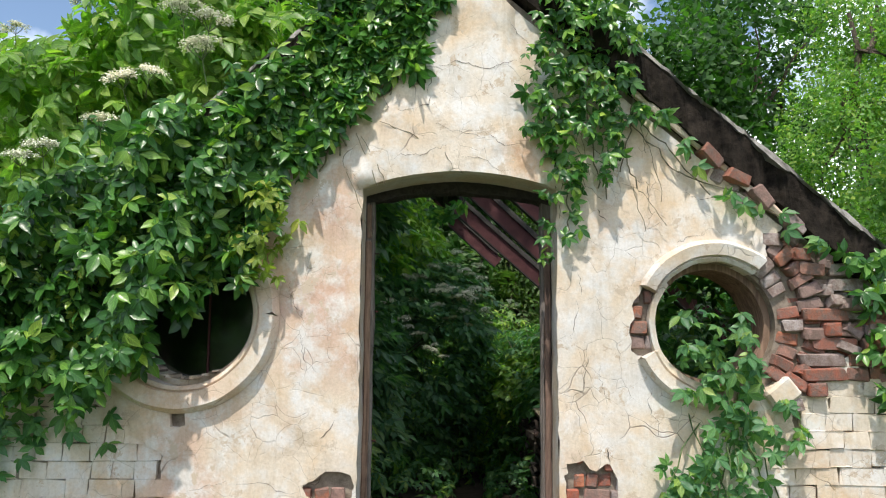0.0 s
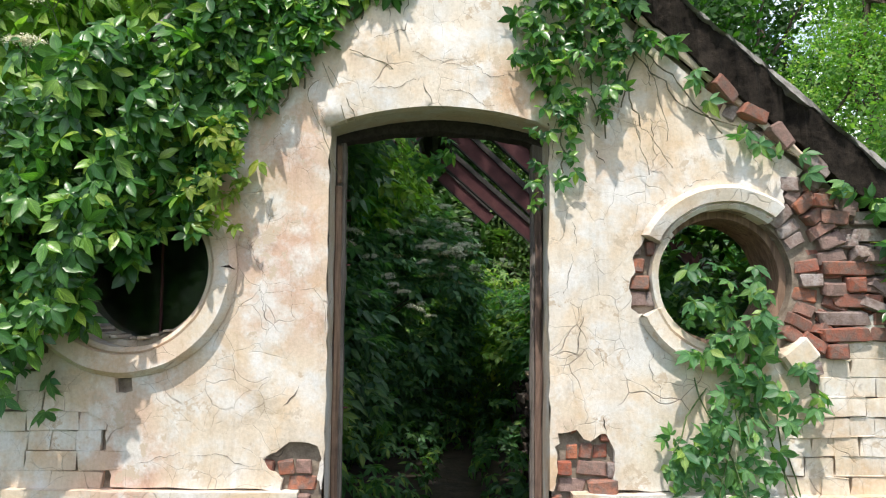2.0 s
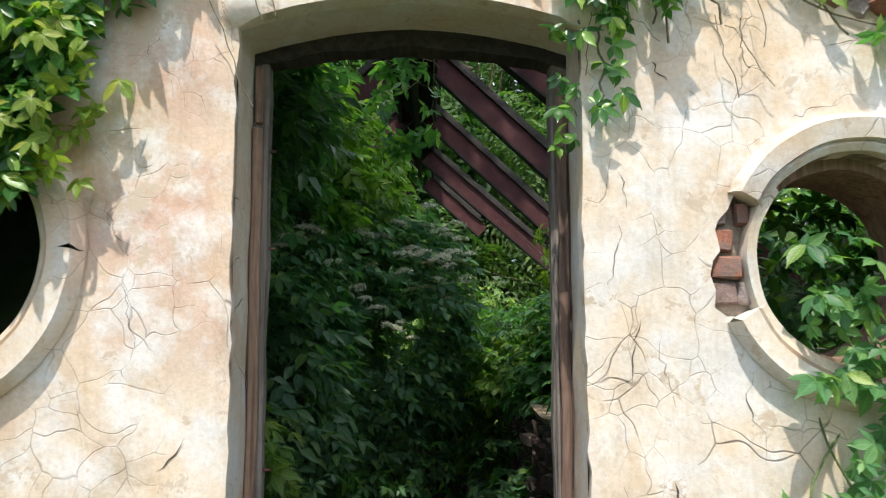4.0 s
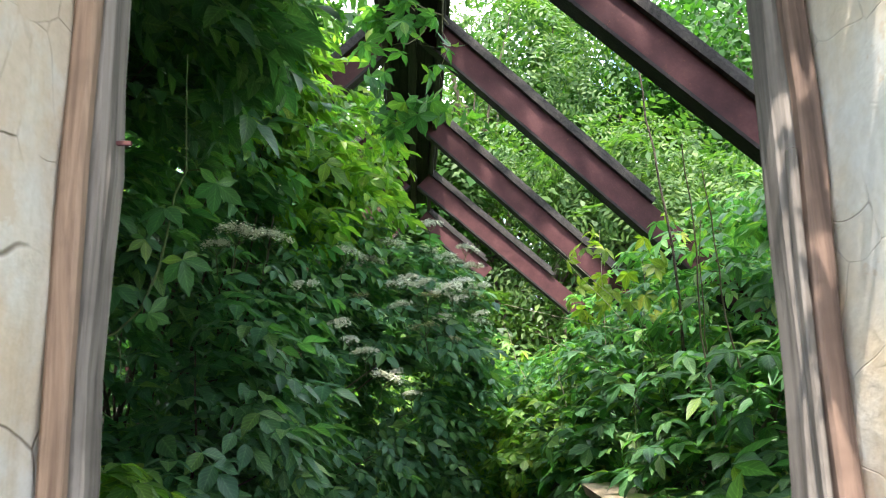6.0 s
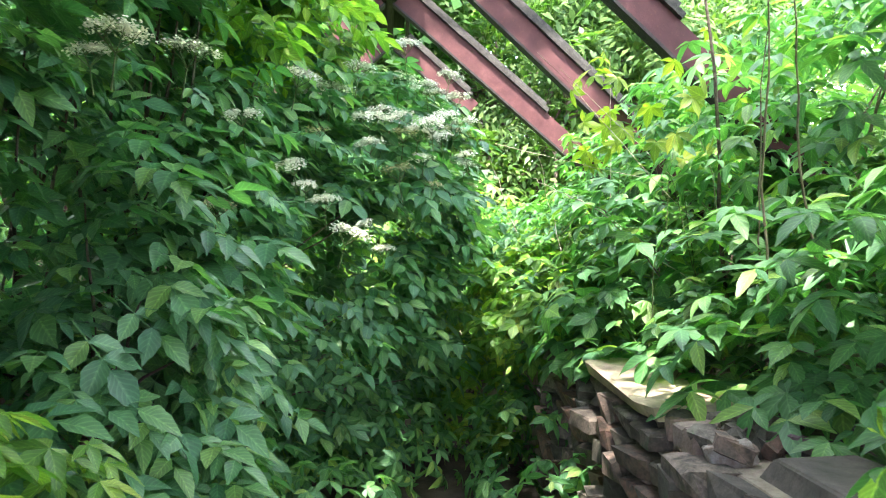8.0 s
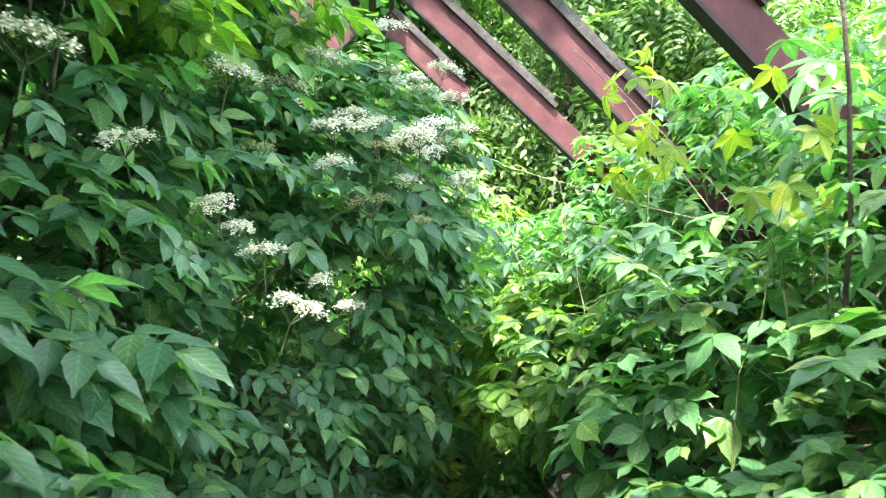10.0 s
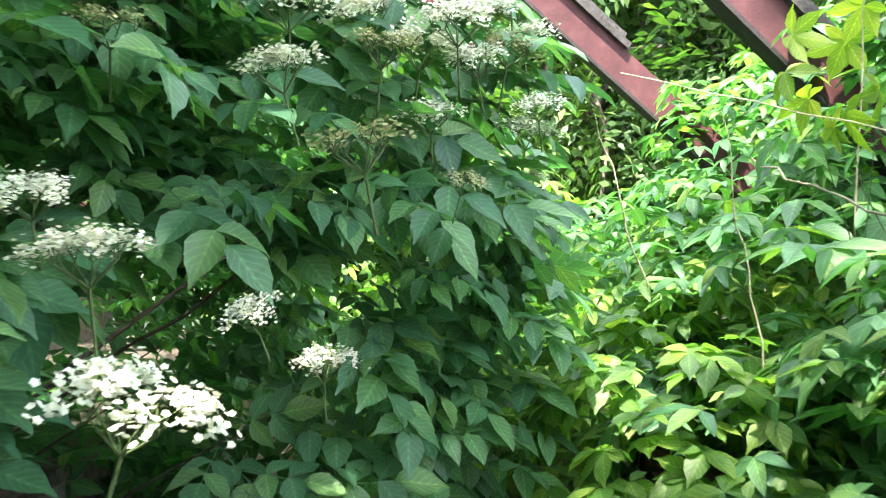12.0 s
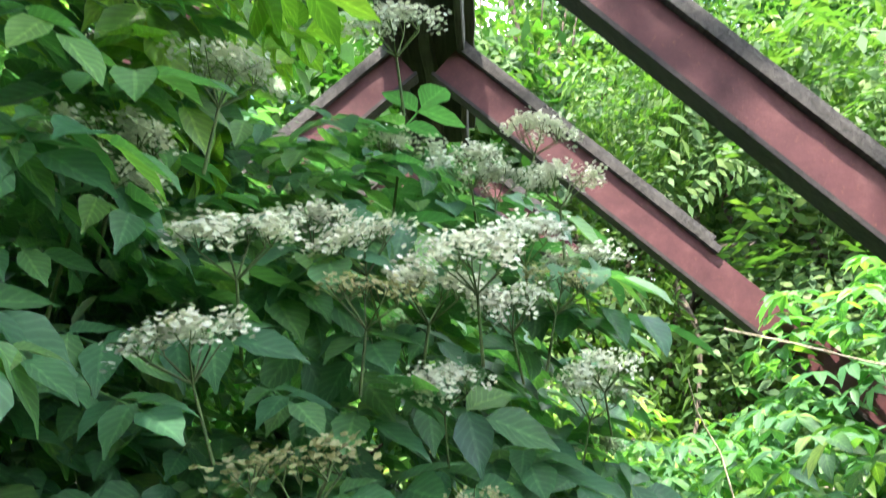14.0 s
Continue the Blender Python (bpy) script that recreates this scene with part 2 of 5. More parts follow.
SPENT = leaf_material("fading blossom", [(0.0, (0.35, 0.36, 0.18)), (1.0, (0.60, 0.56, 0.34))], 0.4, 0.8, (1.0, 1.0, 0.8))
CREEPER = leaf_material("creeper leaf", [(0.0, (0.026, 0.095, 0.024)), (0.45, (0.055, 0.17, 0.04)), (0.75, (0.11, 0.26, 0.05)), (0.92, (0.21, 0.38, 0.07)), (1.0, (0.34, 0.47, 0.09))], 0.36, 0.32)
CREEPER_BED = leaf_material("broad creeper leaf", [(0.0, (0.065, 0.185, 0.085)), (0.5, (0.11, 0.26, 0.11)), (0.85, (0.165, 0.33, 0.115)), (1.0, (0.29, 0.41, 0.11))], 0.45, 0.46)
ELDER = leaf_material("elder leaf", [(0.0, (0.065, 0.175, 0.105)), (0.5, (0.105, 0.245, 0.13)), (0.85, (0.15, 0.30, 0.135)), (1.0, (0.22, 0.37, 0.135))], 0.42, 0.42)
ELDER_LIGHT = leaf_material("light elder leaf", [(0.0, (0.13, 0.27, 0.06)), (0.6, (0.22, 0.38, 0.075)), (1.0, (0.36, 0.48, 0.11))], 0.5, 0.42)
TREE_FRESH = leaf_material("pale green leaf", [(0.0, (0.12, 0.26, 0.075)), (0.5, (0.19, 0.36, 0.09)), (0.85, (0.28, 0.44, 0.10)), (1.0, (0.42, 0.50, 0.12))], 0.5, 0.45)
TREE_DARK = leaf_material("tree leaf dark", [(0.0, (0.025, 0.08, 0.02)), (0.6, (0.05, 0.14, 0.03)), (1.0, (0.085, 0.19, 0.04))], 0.45, 0.5)
TREE_LIGHT = leaf_material("tree leaf light", [(0.0, (0.05, 0.115, 0.034)), (0.6, (0.09, 0.17, 0.045)), (1.0, (0.15, 0.225, 0.065))], 0.38, 0.6)
# Lighter than the bed's creeper leaf; backlight is put into this colour.
CREEPER_LIT = leaf_material("pale green leaf", [(0.0, (0.10, 0.22, 0.055)), (0.5, (0.16, 0.30, 0.07)), (0.85, (0.24, 0.38, 0.08)), (1.0, (0.38, 0.46, 0.10))], 0.5, 0.45)
YELLOW = leaf_material("yellow green leaf", [(0.0, (0.18, 0.28, 0.04)), (0.6, (0.28, 0.36, 0.06)), (1.0, (0.38, 0.40, 0.09))], 0.5, 0.45)

# ---- mesh helpers ----
def thing(name, at=(0, 0, 0), label="", category="", group="", kind=""):
    ob = new(name)
    ob.location = at
    ob.empty_display_size = 0.1
    return tagged(ob, label, category, group, kind)


def adopt(ob, parent):
    ob.parent = parent
    if parent.type == "EMPTY":
        ob.matrix_parent_inverse = Matrix.Translation(-parent.location)
    return ob


def mesh_of(name, verts, faces, mat, smooth=False):
    me = bpy.data.meshes.new(name)
    if isinstance(verts, np.ndarray) and isinstance(faces, np.ndarray):
        k = faces.shape[1]
        me.vertices.add(len(verts))
        me.vertices.foreach_set("co", verts.astype(np.float32).ravel())
        me.loops.add(faces.size)
        me.loops.foreach_set("vertex_index", faces.astype(np.int32).ravel())
        me.polygons.add(len(faces))
        me.polygons.foreach_set("loop_start", np.arange(0, faces.size, k, dtype=np.int32))
        me.update(calc_edges=True)
    else:
        me.from_pydata([tuple(v) for v in verts], [], [tuple(f) for f in faces])
    if smooth:
        me.polygons.foreach_set("use_smooth", np.ones(len(me.polygons), dtype=bool))
    me.materials.append(mat)
    return me


def part_mesh(name, verts, faces, mat, parent=None, label="", smooth=False, kind="", crease=0):
    ob = new(name, mesh_of(name, verts, faces, mat, smooth or crease > 0))
    if crease:
        ob.data.set_sharp_from_angle(angle=radians(crease))
    if parent is not None:
        adopt(ob, parent)
    return tagged(ob, label, kind=kind)


def part(name, bm, mat, parent=None, label="", smooth=False):
    me = bpy.data.meshes.new(name)
    bm.to_mesh(me)
    bm.free()
    me.materials.append(mat)
    if smooth:
        me.polygons.foreach_set("use_smooth", np.ones(len(me.polygons), dtype=bool))
    ob = new(name, me)
    if parent is not None:
        adopt(ob, parent)
    return tagged(ob, label)


def box_bm(x0, x1, y0, y1, z0, z1, bevel=0.006, cuts=0, wobble=0.0, seed=0):
    bm = bmesh.new()
    bmesh.ops.create_cube(bm, size=1)
    for v in bm.verts:
        v.co = Vector((x0 + (v.co.x + 0.5) * (x1 - x0), y0 + (v.co.y + 0.5) * (y1 - y0), z0 + (v.co.z + 0.5) * (z1 - z0)))
    if cuts:
        size = (x1 - x0, y1 - y0, z1 - z0)
        axis = max(range(3), key=lambda i: size[i])
        es = [e for e in bm.edges if abs((e.verts[0].co - e.verts[1].co)[axis]) > 0.9 * size[axis]]
        bmesh.ops.subdivide_edges(bm, edges=es, cuts=cuts)
    if bevel:
        es = [e for e in bm.edges if len(e.link_faces) == 2 and e.calc_face_angle(0) > 0.5]
        bmesh.ops.bevel(bm, geom=es, offset=bevel, segments=1, affect="EDGES")
    if wobble:
        for v in bm.verts:
            v.co += noise.noise_vector(v.co * 4 + Vector((seed * 7.1, 0, 0))) * wobble
    return bm


def tube_arrays(points, radii, sides=6):
    pts = [Vector(p) for p in points]
    vs, fs = [], []
    for i, p in enumerate(pts):
        d = (pts[min(i + 1, len(pts) - 1)] - pts[max(i - 1, 0)]).normalized()
        a = d.orthogonal().normalized()
        b = d.cross(a)
        r = radii[i] if hasattr(radii, "__len__") else radii
        for k in range(sides):
            w = 2 * math.pi * k / sides
            vs.append(p + (a * math.cos(w) + b * math.sin(w)) * r)
    for i in range(len(pts) - 1):
        for k in range(sides):
            fs.append((i * sides + k, i * sides + (k + 1) % sides, (i + 1) * sides + (k + 1) % sides, (i + 1) * sides + k))
    return vs, fs


def tubes(name, lines, mat, parent, label="", sides=5):
    for pts, radii in lines:
        v, f = tube_arrays(pts, radii, sides)
        part_mesh(name, v, f, mat, parent, label, smooth=True)


def wander(rng, a, b, n, amp):
    a, b = np.array(a, float), np.array(b, float)
    w = np.cumsum(rng.normal(0, 1, (n, 3)), 0)
    w -= np.linspace(0, 1, n)[:, None] * w[-1]
    return [tuple(a + (b - a) * i / (n - 1) + w[i] * amp) for i in range(n)]


def inside_poly(x, z, poly):
    r = np.zeros(np.shape(x), bool)
    j = len(poly) - 1
    for i in range(len(poly)):
        (xi, zi), (xj, zj) = poly[i], poly[j]
        if zi != zj:
            r ^= ((zi > z) != (zj > z)) & (x < (xj - xi) * (z - zi) / (zj - zi) + xi)
        j = i
    return r


def ragged(poly, step, amp, seed, closed=True):
    """A polygon with its edges broken into short uneven pieces."""
    rng = np.random.default_rng(seed)
    out = []
    for i in range(len(poly)):
        a, b = np.array(poly[i]), np.array(poly[(i + 1) % len(poly)])
        k = max(1, int(np.linalg.norm(b - a) / step))
        for j in range(k):
            q = a + (b - a) * j / k
            out.append(tuple(q + (rng.normal(0, amp, 2) if j else 0)))
    return out


def circle_poly(cx, cz, r, n=48):
    return [(cx + r * math.cos(2 * math.pi * i / n), cz + r * math.sin(2 * math.pi * i / n)) for i in range(n)]


def plate(name, outline, holes, y, thick, step, relief, mat, parent=None, label=""):
    """An upright sheet in the x-z plane, with holes, a depth, and a front that swells by relief(x, z)."""
    pts, edges = [], []
    for poly in [outline] + holes:
        o = len(pts)
        pts += [Vector(p) for p in poly]
        edges += [(o + i, o + (i + 1) % len(poly)) for i in range(len(poly))]
    if step:
        xs, zs = [p[0] for p in outline], [p[1] for p in outline]
        gx, gz = np.meshgrid(np.arange(min(xs), max(xs), step), np.arange(min(zs), max(zs), step))
        gx, gz = gx.ravel(), gz.ravel()
        keep = inside_poly(gx, gz, outline)
        for h in holes:
            keep &= ~inside_poly(gx, gz, h)
        pts += [Vector((a, b)) for a, b in zip(gx[keep], gz[keep])]
    v, _, f, *_ = geometry.delaunay_2d_cdt(pts, edges, [], 0, 1e-5)
    v = np.array([tuple(p) for p in v])
    f = np.array(f)
    c = v[f].mean(1)
    keep = inside_poly(c[:, 0], c[:, 1], outline)
    for h in holes:
        keep &= ~inside_poly(c[:, 0], c[:, 1], h)
    f = f[keep]
    area = np.cross(v[f[:, 1]] - v[f[:, 0]], v[f[:, 2]] - v[f[:, 0]])
    f[area < 0] = f[area < 0][:, ::-1]
    front = [(p[0], y + relief(p[0], p[1]), p[1]) for p in v]
    back = [(p[0], y + thick, p[1]) for p in v]
    k = len(v)
    faces = [tuple(t) for t in f] + [tuple(i + k for i in t[::-1]) for t in f]
    seen = {}
    for t in f:
        for a, b in ((t[0], t[1]), (t[1], t[2]), (t[2], t[0])):
            seen[(a, b)] = 1
    for a, b in seen:
        if (b, a) not in seen:
            faces.append((a, a + k, b + k, b))
    used = sorted({i for t in faces for i in t})
    m = {o: i for i, o in enumerate(used)}
    allv = front + back
    return part_mesh(name, [allv[i] for i in used], [tuple(m[i] for i in t) for t in faces], mat, parent, label, crease=38)


# ---- leaves ----
def leaflet(length, width, droop, fold, seg=4, broad_tip=False):
    """One blade: base at the origin, tip along +y, face up; three columns of points."""
    vs, fs = [], []
    prof = {3: (0.10, 0.92, 0.72, 0.02), 4: (0.08, 0.75, 1.0, 0.62, 0.02), 7: (0.05, 0.55, 0.88, 1.0, 0.88, 0.62, 0.28, 0.01)}[seg]
    if broad_tip:
        prof = {3: (0.08, 0.85, 0.80, 0.02), 4: (0.06, 0.66, 1.0, 0.66, 0.01), 7: (0.04, 0.42, 0.78, 1.0, 0.98, 0.72, 0.30, 0.005)}[seg]
    for i, w in enumerate(prof):
        u = i / seg
        y, z = length * u, -droop * length * u * u + 0.02 * length * math.sin(9 * u)
        for s in (-1, 0, 1):
            vs.append((s * (w + (0.05 if i % 2 else -0.03)) * width / 2, y, z + abs(s) * w * width * (fold + 0.06)))
    for i in range(seg):
        for s in (0, 1):
            a = 3 * i + s
            fs.append((a, a + 1, a + 4, a + 3))
    return np.array(vs), np.array(fs)


def joined(pieces):
    vs, fs, o = [], [], 0
    for v, f in pieces:
        vs.append(v)
        fs.append(f + o)
        o += len(v)
    return np.concatenate(vs), np.concatenate(fs)


def turned(vf, angle, at=(0, 0, 0), tilt=0.0):
    v, f = vf
    m = np.array(Matrix.Rotation(angle, 3, "Z") @ Matrix.Rotation(tilt, 3, "X"))
    return v @ m.T + np.array(at), f


def creeper_leaf(seed, seg=4, width=0.047):
    """Five pointed leaflets spread like a hand."""
    r = random.Random(seed)
    out = []
    for a, s in ((-1.95, 0.68), (-0.95, 0.92), (0, 1.0), (0.95, 0.94), (1.95, 0.66)):
        out.append(turned(leaflet(0.105 * s * r.uniform(0.9, 1.1), width * s, r.uniform(0.12, 0.4), r.uniform(0.03, 0.16), seg, True), a + r.uniform(-0.15, 0.15), (0, 0, 0), r.uniform(-0.35, 0.1)))
    return joined(out)


def elder_leaf(seed, seg=4):
    """Pairs of leaflets along a stalk and one at its end."""
    r = random.Random(seed)
    out = [turned(leaflet(0.13, 0.074, 0.22, 0.10, seg), 0, (0, 0.13, -0.02), -0.1)]
    for y, s in ((0.10, 1.0), (0.035, 0.85)):
        for side in (-1, 1):
            out.append(turned(leaflet(0.112 * s * r.uniform(0.9, 1.1), 0.065 * s, r.uniform(0.08, 0.36), r.uniform(0.05, 0.16), seg), -side * r.uniform(0.95, 1.25), (0, y, -0.01), r.uniform(-0.3, 0.05)))
    stalk = np.array([(-0.002, -0.04, 0), (0.002, -0.04, 0), (0.002, 0.135, -0.02), (-0.002, 0.135, -0.02)])
    out.append((stalk, np.array([[0, 1, 2, 3]])))
    return joined(out)


def clump(seed, n=11, spread=0.22, size=0.095):
    """A tuft of small tree leaves."""
    r = np.random.default_rng(seed)
    out = []
    for i in range(n):
        m = np.array(Euler(r.uniform(-1.1, 1.1, 3) * np.array([1, 1, 3])).to_matrix())
        q = np.array([(0, 0, 0), (0.28, 0.5, 0.04), (0, 1, -0.1), (-0.28, 0.5, 0.04)]) * size * r.uniform(0.7, 1.3)
        out.append((q @ m.T + r.normal(0, spread * 0.5, 3), np.array([[0, 1, 2, 3]])))
    return joined(out)


def feather(seed, n=7, size=0.058):
    """A feathered spray of narrow leaflets, as on a locust."""
    r = np.random.default_rng(seed)
    out = []
    for i in range(n):
        for s in (-1, 1):
            q = np.array([(0, 0, 0), (0.2, 0.5, 0.02), (0, 1, -0.15), (-0.2, 0.5, 0.02)]) * size * r.uniform(0.8, 1.2)
            m = np.array(Euler((r.uniform(-0.3, 0.3), r.uniform(-0.4, 0.4), -s * 1.2)).to_matrix())
            out.append((q @ m.T + np.array([0, i * 0.042, -0.0016 * i * i]), np.array([[0, 1, 2, 3]])))
    return joined(out)


def frames_for(rng, outward, up=0.5, chaos=0.45, hang=0.6, lean=(0.0, 0.0, 0.0)):
    """Turning matrices that face leaves outward and up, with their tips hanging."""
    k = len(outward)
    z = outward + np.array([0, 0, up]) + rng.normal(0, chaos, (k, 3))
    z /= np.linalg.norm(z, axis=1)[:, None]
    t = outward * 0.5 + np.array(lean) + np.array([0, 0, -hang]) + rng.normal(0, 0.55, (k, 3))
    t -= (t * z).sum(1)[:, None] * z
    t /= np.linalg.norm(t, axis=1)[:, None] + 1e-9
    x = np.cross(t, z)
    return np.stack([x, t, z], axis=2)


def blade_coords(n):
    """How near the midrib and how far along its blade each point of a five-bladed leaf lies."""
    rows = n // 15
    c = np.zeros((n, 3))
    if rows > 1 and n % 15 in (0, 4):
        one = np.zeros((rows, 3, 3))
        one[:, 1, 0] = 1
        one[:, :, 1] = np.linspace(0, 1, rows)[:, None]
        one[:, :, 2] = 1
        c[:rows * 15] = np.tile(one.reshape(-1, 3), (5, 1))
    return c


def mark_blades(me, runs):
    c = np.concatenate([np.tile(blade_coords(n), (k, 1)) for n, k in runs])
    if len(c) == len(me.vertices):
        at = me.attributes.new("blade", "FLOAT_VECTOR", "POINT")
        at.data.foreach_set("vector", c.astype(np.float32).ravel())


def scatter_mesh(name, places, mats, sizes, templates, mat, parent, label="", kind="stuff"):
    vs, fs, o = [], [], 0
    k = len(templates)
    for j, (tv, tf) in enumerate(templates):
        sel = slice(j, None, k)
        p, m, s = places[sel], mats[sel], sizes[sel]
        v = np.einsum("nij,mj->nmi", m, tv) * s[:, None, None] + p[:, None, :]
        f = tf[None] + (np.arange(len(p)) * len(tv))[:, None, None] + o
        vs.append(v.reshape(-1, 3))
        fs.append(f.reshape(-1, 4))
        o += v.shape[0] * v.shape[1]
    ob = part_mesh(name, np.concatenate(vs), np.concatenate(fs), mat, parent, label, smooth=False, kind=kind)
    mark_blades(ob.data, [(len(tv), len(places[j::k])) for j, (tv, tf) in enumerate(templates)])
    return ob


def leaf_objects(places, mats, sizes, templates, mat, parent):
    meshes = [mesh_of("leaf", v, f, mat, True) for v, f in templates]
    for me, (v, f) in zip(meshes, templates):
        mark_blades(me, [(len(v), 1)])
    for i, (p, m, s) in enumerate(zip(places, mats, sizes)):
        ob = new("leaf", meshes[i % len(meshes)])
        adopt(ob, parent)
        m4 = Matrix(m.tolist()).to_4x4()
        ob.matrix_basis = Matrix.Translation(p.tolist()) @ m4 @ Matrix.Scale(float(s), 4)


def on_blobs(rng, blobs, count, depth=0.28, lump=0.25):
    """Points and outward ways in the outer skin of a heap of lumpy ellipsoids."""
    area = np.array([(b[3] * b[4] + b[4] * b[5] + b[3] * b[5]) for b in blobs])
    which = rng.choice(len(blobs), count * 2, p=area / area.sum())
    b = np.array(blobs)[which]
    d = rng.normal(0, 1, (count * 2, 3))
    d /= np.linalg.norm(d, axis=1)[:, None]
    r = 1 - depth * rng.random(count * 2) ** 1.6
    wave = np.sin(d[:, 0] * 7 + b[:, 0] * 5) * np.sin(d[:, 1] * 6 + b[:, 1] * 3) + np.sin(d[:, 2] * 8 + d[:, 0] * 5)
    r *= 1 + lump * 0.4 * wave
    p = b[:, :3] + d * b[:, 3:] * r[:, None]
    pocket = np.sin(p[:, 0] * 13 + p[:, 2] * 5) * np.sin(p[:, 1] * 11 - p[:, 2] * 4) + np.sin(p[:, 2] * 15 + p[:, 1] * 6) * 0.8
    p -= d * (np.clip(-pocket - 0.15, 0, 1) * 0.26 * min(1.0, float(np.min(np.array(blobs)[:, 3:])) / 0.3))[:, None]
    out = d / b[:, 3:]
    out /= np.linalg.norm(out, axis=1)[:, None]
    keep = np.ones(len(p), bool)
    for q in blobs:
        q = np.array(q)
        keep &= (((p - q[:3]) / q[3:]) ** 2).sum(1) > 0.42
    return p[keep][:count], out[keep][:count]


def clear_of_path(p):
    """True where a leaf leaves the walked way free."""
    return ~((np.abs(p[:, 0] - 0.14) < 0.42 + 0.16 * (p[:, 1] > 6.8)) & (p[:, 2] > 0.5) & (p[:, 2] < 2.5) & (p[:, 1] < 8.02))


CREEPER_LEAVES = [creeper_leaf(i, 7) for i in range(5)]
ELDER_LEAVES = [elder_leaf(i, 7) for i in range(5)]
BED_LEAVES = [creeper_leaf(i + 30, 7, 0.058) for i in range(5)]
CREEPER_MID = [creeper_leaf(i + 10, 4) for i in range(6)]
CREEPER_FAR = [creeper_leaf(i, 3) for i in range(5)]
ELDER_MID = [elder_leaf(i, 4) for i in range(5)]
ELDER_FAR = [elder_leaf(i, 3) for i in range(5)]
CLUMPS = [clump(i) for i in range(4)]
FEATHERS = [feather(i) for i in range(4)]

# ---- the large structure ----
FRONT = 4.2
DOOR_L, DOOR_R, SPRING, RISE = -0.44, 0.615, 2.38, 0.09
EYE_R, EYE_L = (1.455, 1.66, 0.335), (-1.385, 1.69, 0.38)
APEX_X, APEX_Z, PITCH = 0.085, 3.72, 0.844


def ground_sheet():
    n = 60
    r = np.concatenate([np.linspace(0, 16, 33), np.geomspace(18, 600, n - 33)])
    a = np.linspace(0, 2 * math.pi, 72, endpoint=False)
    vs, fs = [(0, 5, 0)], []
    for i in range(1, n):
        for w in a:
            x, y = r[i] * math.cos(w), 5 + r[i] * math.sin(w)
            inner = 1.0 if (abs(x) < 1.3 and y > -3) else 2.2
            vs.append((x, y, 0.03 * inner * noise.noise(Vector((x * 0.9, y * 0.9, 0))) - 0.02))
    k = len(a)
    for j in range(k):
        fs.append((0, 1 + j, 1 + (j + 1) % k))
    for i in range(1, n - 1):
        for j in range(k):
            p, q = 1 + (i - 1) * k + j, 1 + (i - 1) * k + (j + 1) % k
            fs.append((p, p + k, q + k, q))
    return tagged(part_mesh("ground", vs, fs, GRASS, smooth=True), "rough grassy ground reaching to the horizon", "ground", kind="structure")


ground_sheet()
path = part_mesh("floor", [(x + 0.12 * noise.noise(Vector((y, x, 3))), y, 0.035 + 0.02 * noise.noise(Vector((x * 2, y * 2, 0)))) for y in np.linspace(-2.5, 13.5, 65) for x in np.linspace(-0.8, 0.86, 8)],
                 [(i * 8 + j, i * 8 + j + 1, (i + 1) * 8 + j + 1, (i + 1) * 8 + j) for i in range(64) for j in range(7)], SOIL, smooth=True)
tagged(path, "dark trodden earth path strewn with leaf litter", "path", kind="structure")


def door_poly(grow=0.0, low=-0.3):
    out = [(DOOR_L - grow, low), (DOOR_R + grow, low)]
    for i in range(13):
        u = i / 12
        out.append((DOOR_R + grow + (DOOR_L - DOOR_R - 2 * grow) * u, SPRING + grow + RISE * (1 - (2 * u - 1) ** 2)))
    return out


def gable(x):
    return APEX_Z - PITCH * abs(x - APEX_X)


facade = thing("wall_front", (0.085, FRONT + 0.2, 0), "ruined plastered brick gable wall with a door and two round windows", "wall", kind="structure")
HALF = 3.0
core_outline = [(-HALF, -0.25), (HALF + 0.1, -0.25), (HALF + 0.1, gable(HALF + 0.1)), (APEX_X, APEX_Z), (-HALF, gable(-HALF))]
holes = [door_poly(0.015), circle_poly(*EYE_R), circle_poly(*EYE_L)]
plate("masonry", core_outline, holes, FRONT + 0.035, 0.42, 0, lambda x, z: 0.0, MORTAR, facade, "crumbling mortar and brick core")

# where the plaster has come away
BARE_R = [(0.993, 2.996), (1.198, 2.803), (1.395, 2.633), (1.561, 2.500), (1.743, 2.340), (1.888, 2.210), (1.749, 2.113), (1.719, 1.962), (1.698, 1.689), (1.682, 1.447), (1.828, 1.381), (1.858, 1.199), (2.021, 1.260), (2.064, 1.432), (2.167, 1.502), (2.263, 1.362), (2.469, 1.296), (3.3, 1.28), (3.3, 4.2), (0.9, 4.2)]
BARE_RING = [(1.108, 1.877), (1.198, 1.810), (1.168, 1.477), (1.041, 1.489), (0.993, 1.614), (1.023, 1.780)]
BARE_JAMB_R = [(0.654, 0.927), (0.744, 0.945), (0.775, 0.902), (0.881, 0.927), (0.920, 0.848), (0.911, 0.715), (0.956, 0.570), (0.623, 0.539), (0.654, 0.751)]
BARE_JAMB_L = [(-0.472, 0.860), (-0.436, 0.479), (-0.678, 0.509), (-0.632, 0.706), (-0.723, 0.797), (-0.602, 0.878)]
LIMED_L = [(-2.978, 1.296), (-2.009, 1.296), (-1.722, 1.160), (-1.580, 1.054), (-1.465, 0.963), (-1.434, 0.645), (-2.978, 0.645)]
LIMED_R = [(1.849, 1.199), (2.021, 1.260), (2.227, 1.362), (2.530, 1.266), (3.2, 1.2), (3.2, 0.66), (1.652, 0.645), (1.713, 0.872), (1.849, 0.963)]
BARE_L = [(-3.1, 1.25), (-1.75, 1.28), (-1.72, 1.5), (-1.9, 1.75), (-3.1, 1.75)]
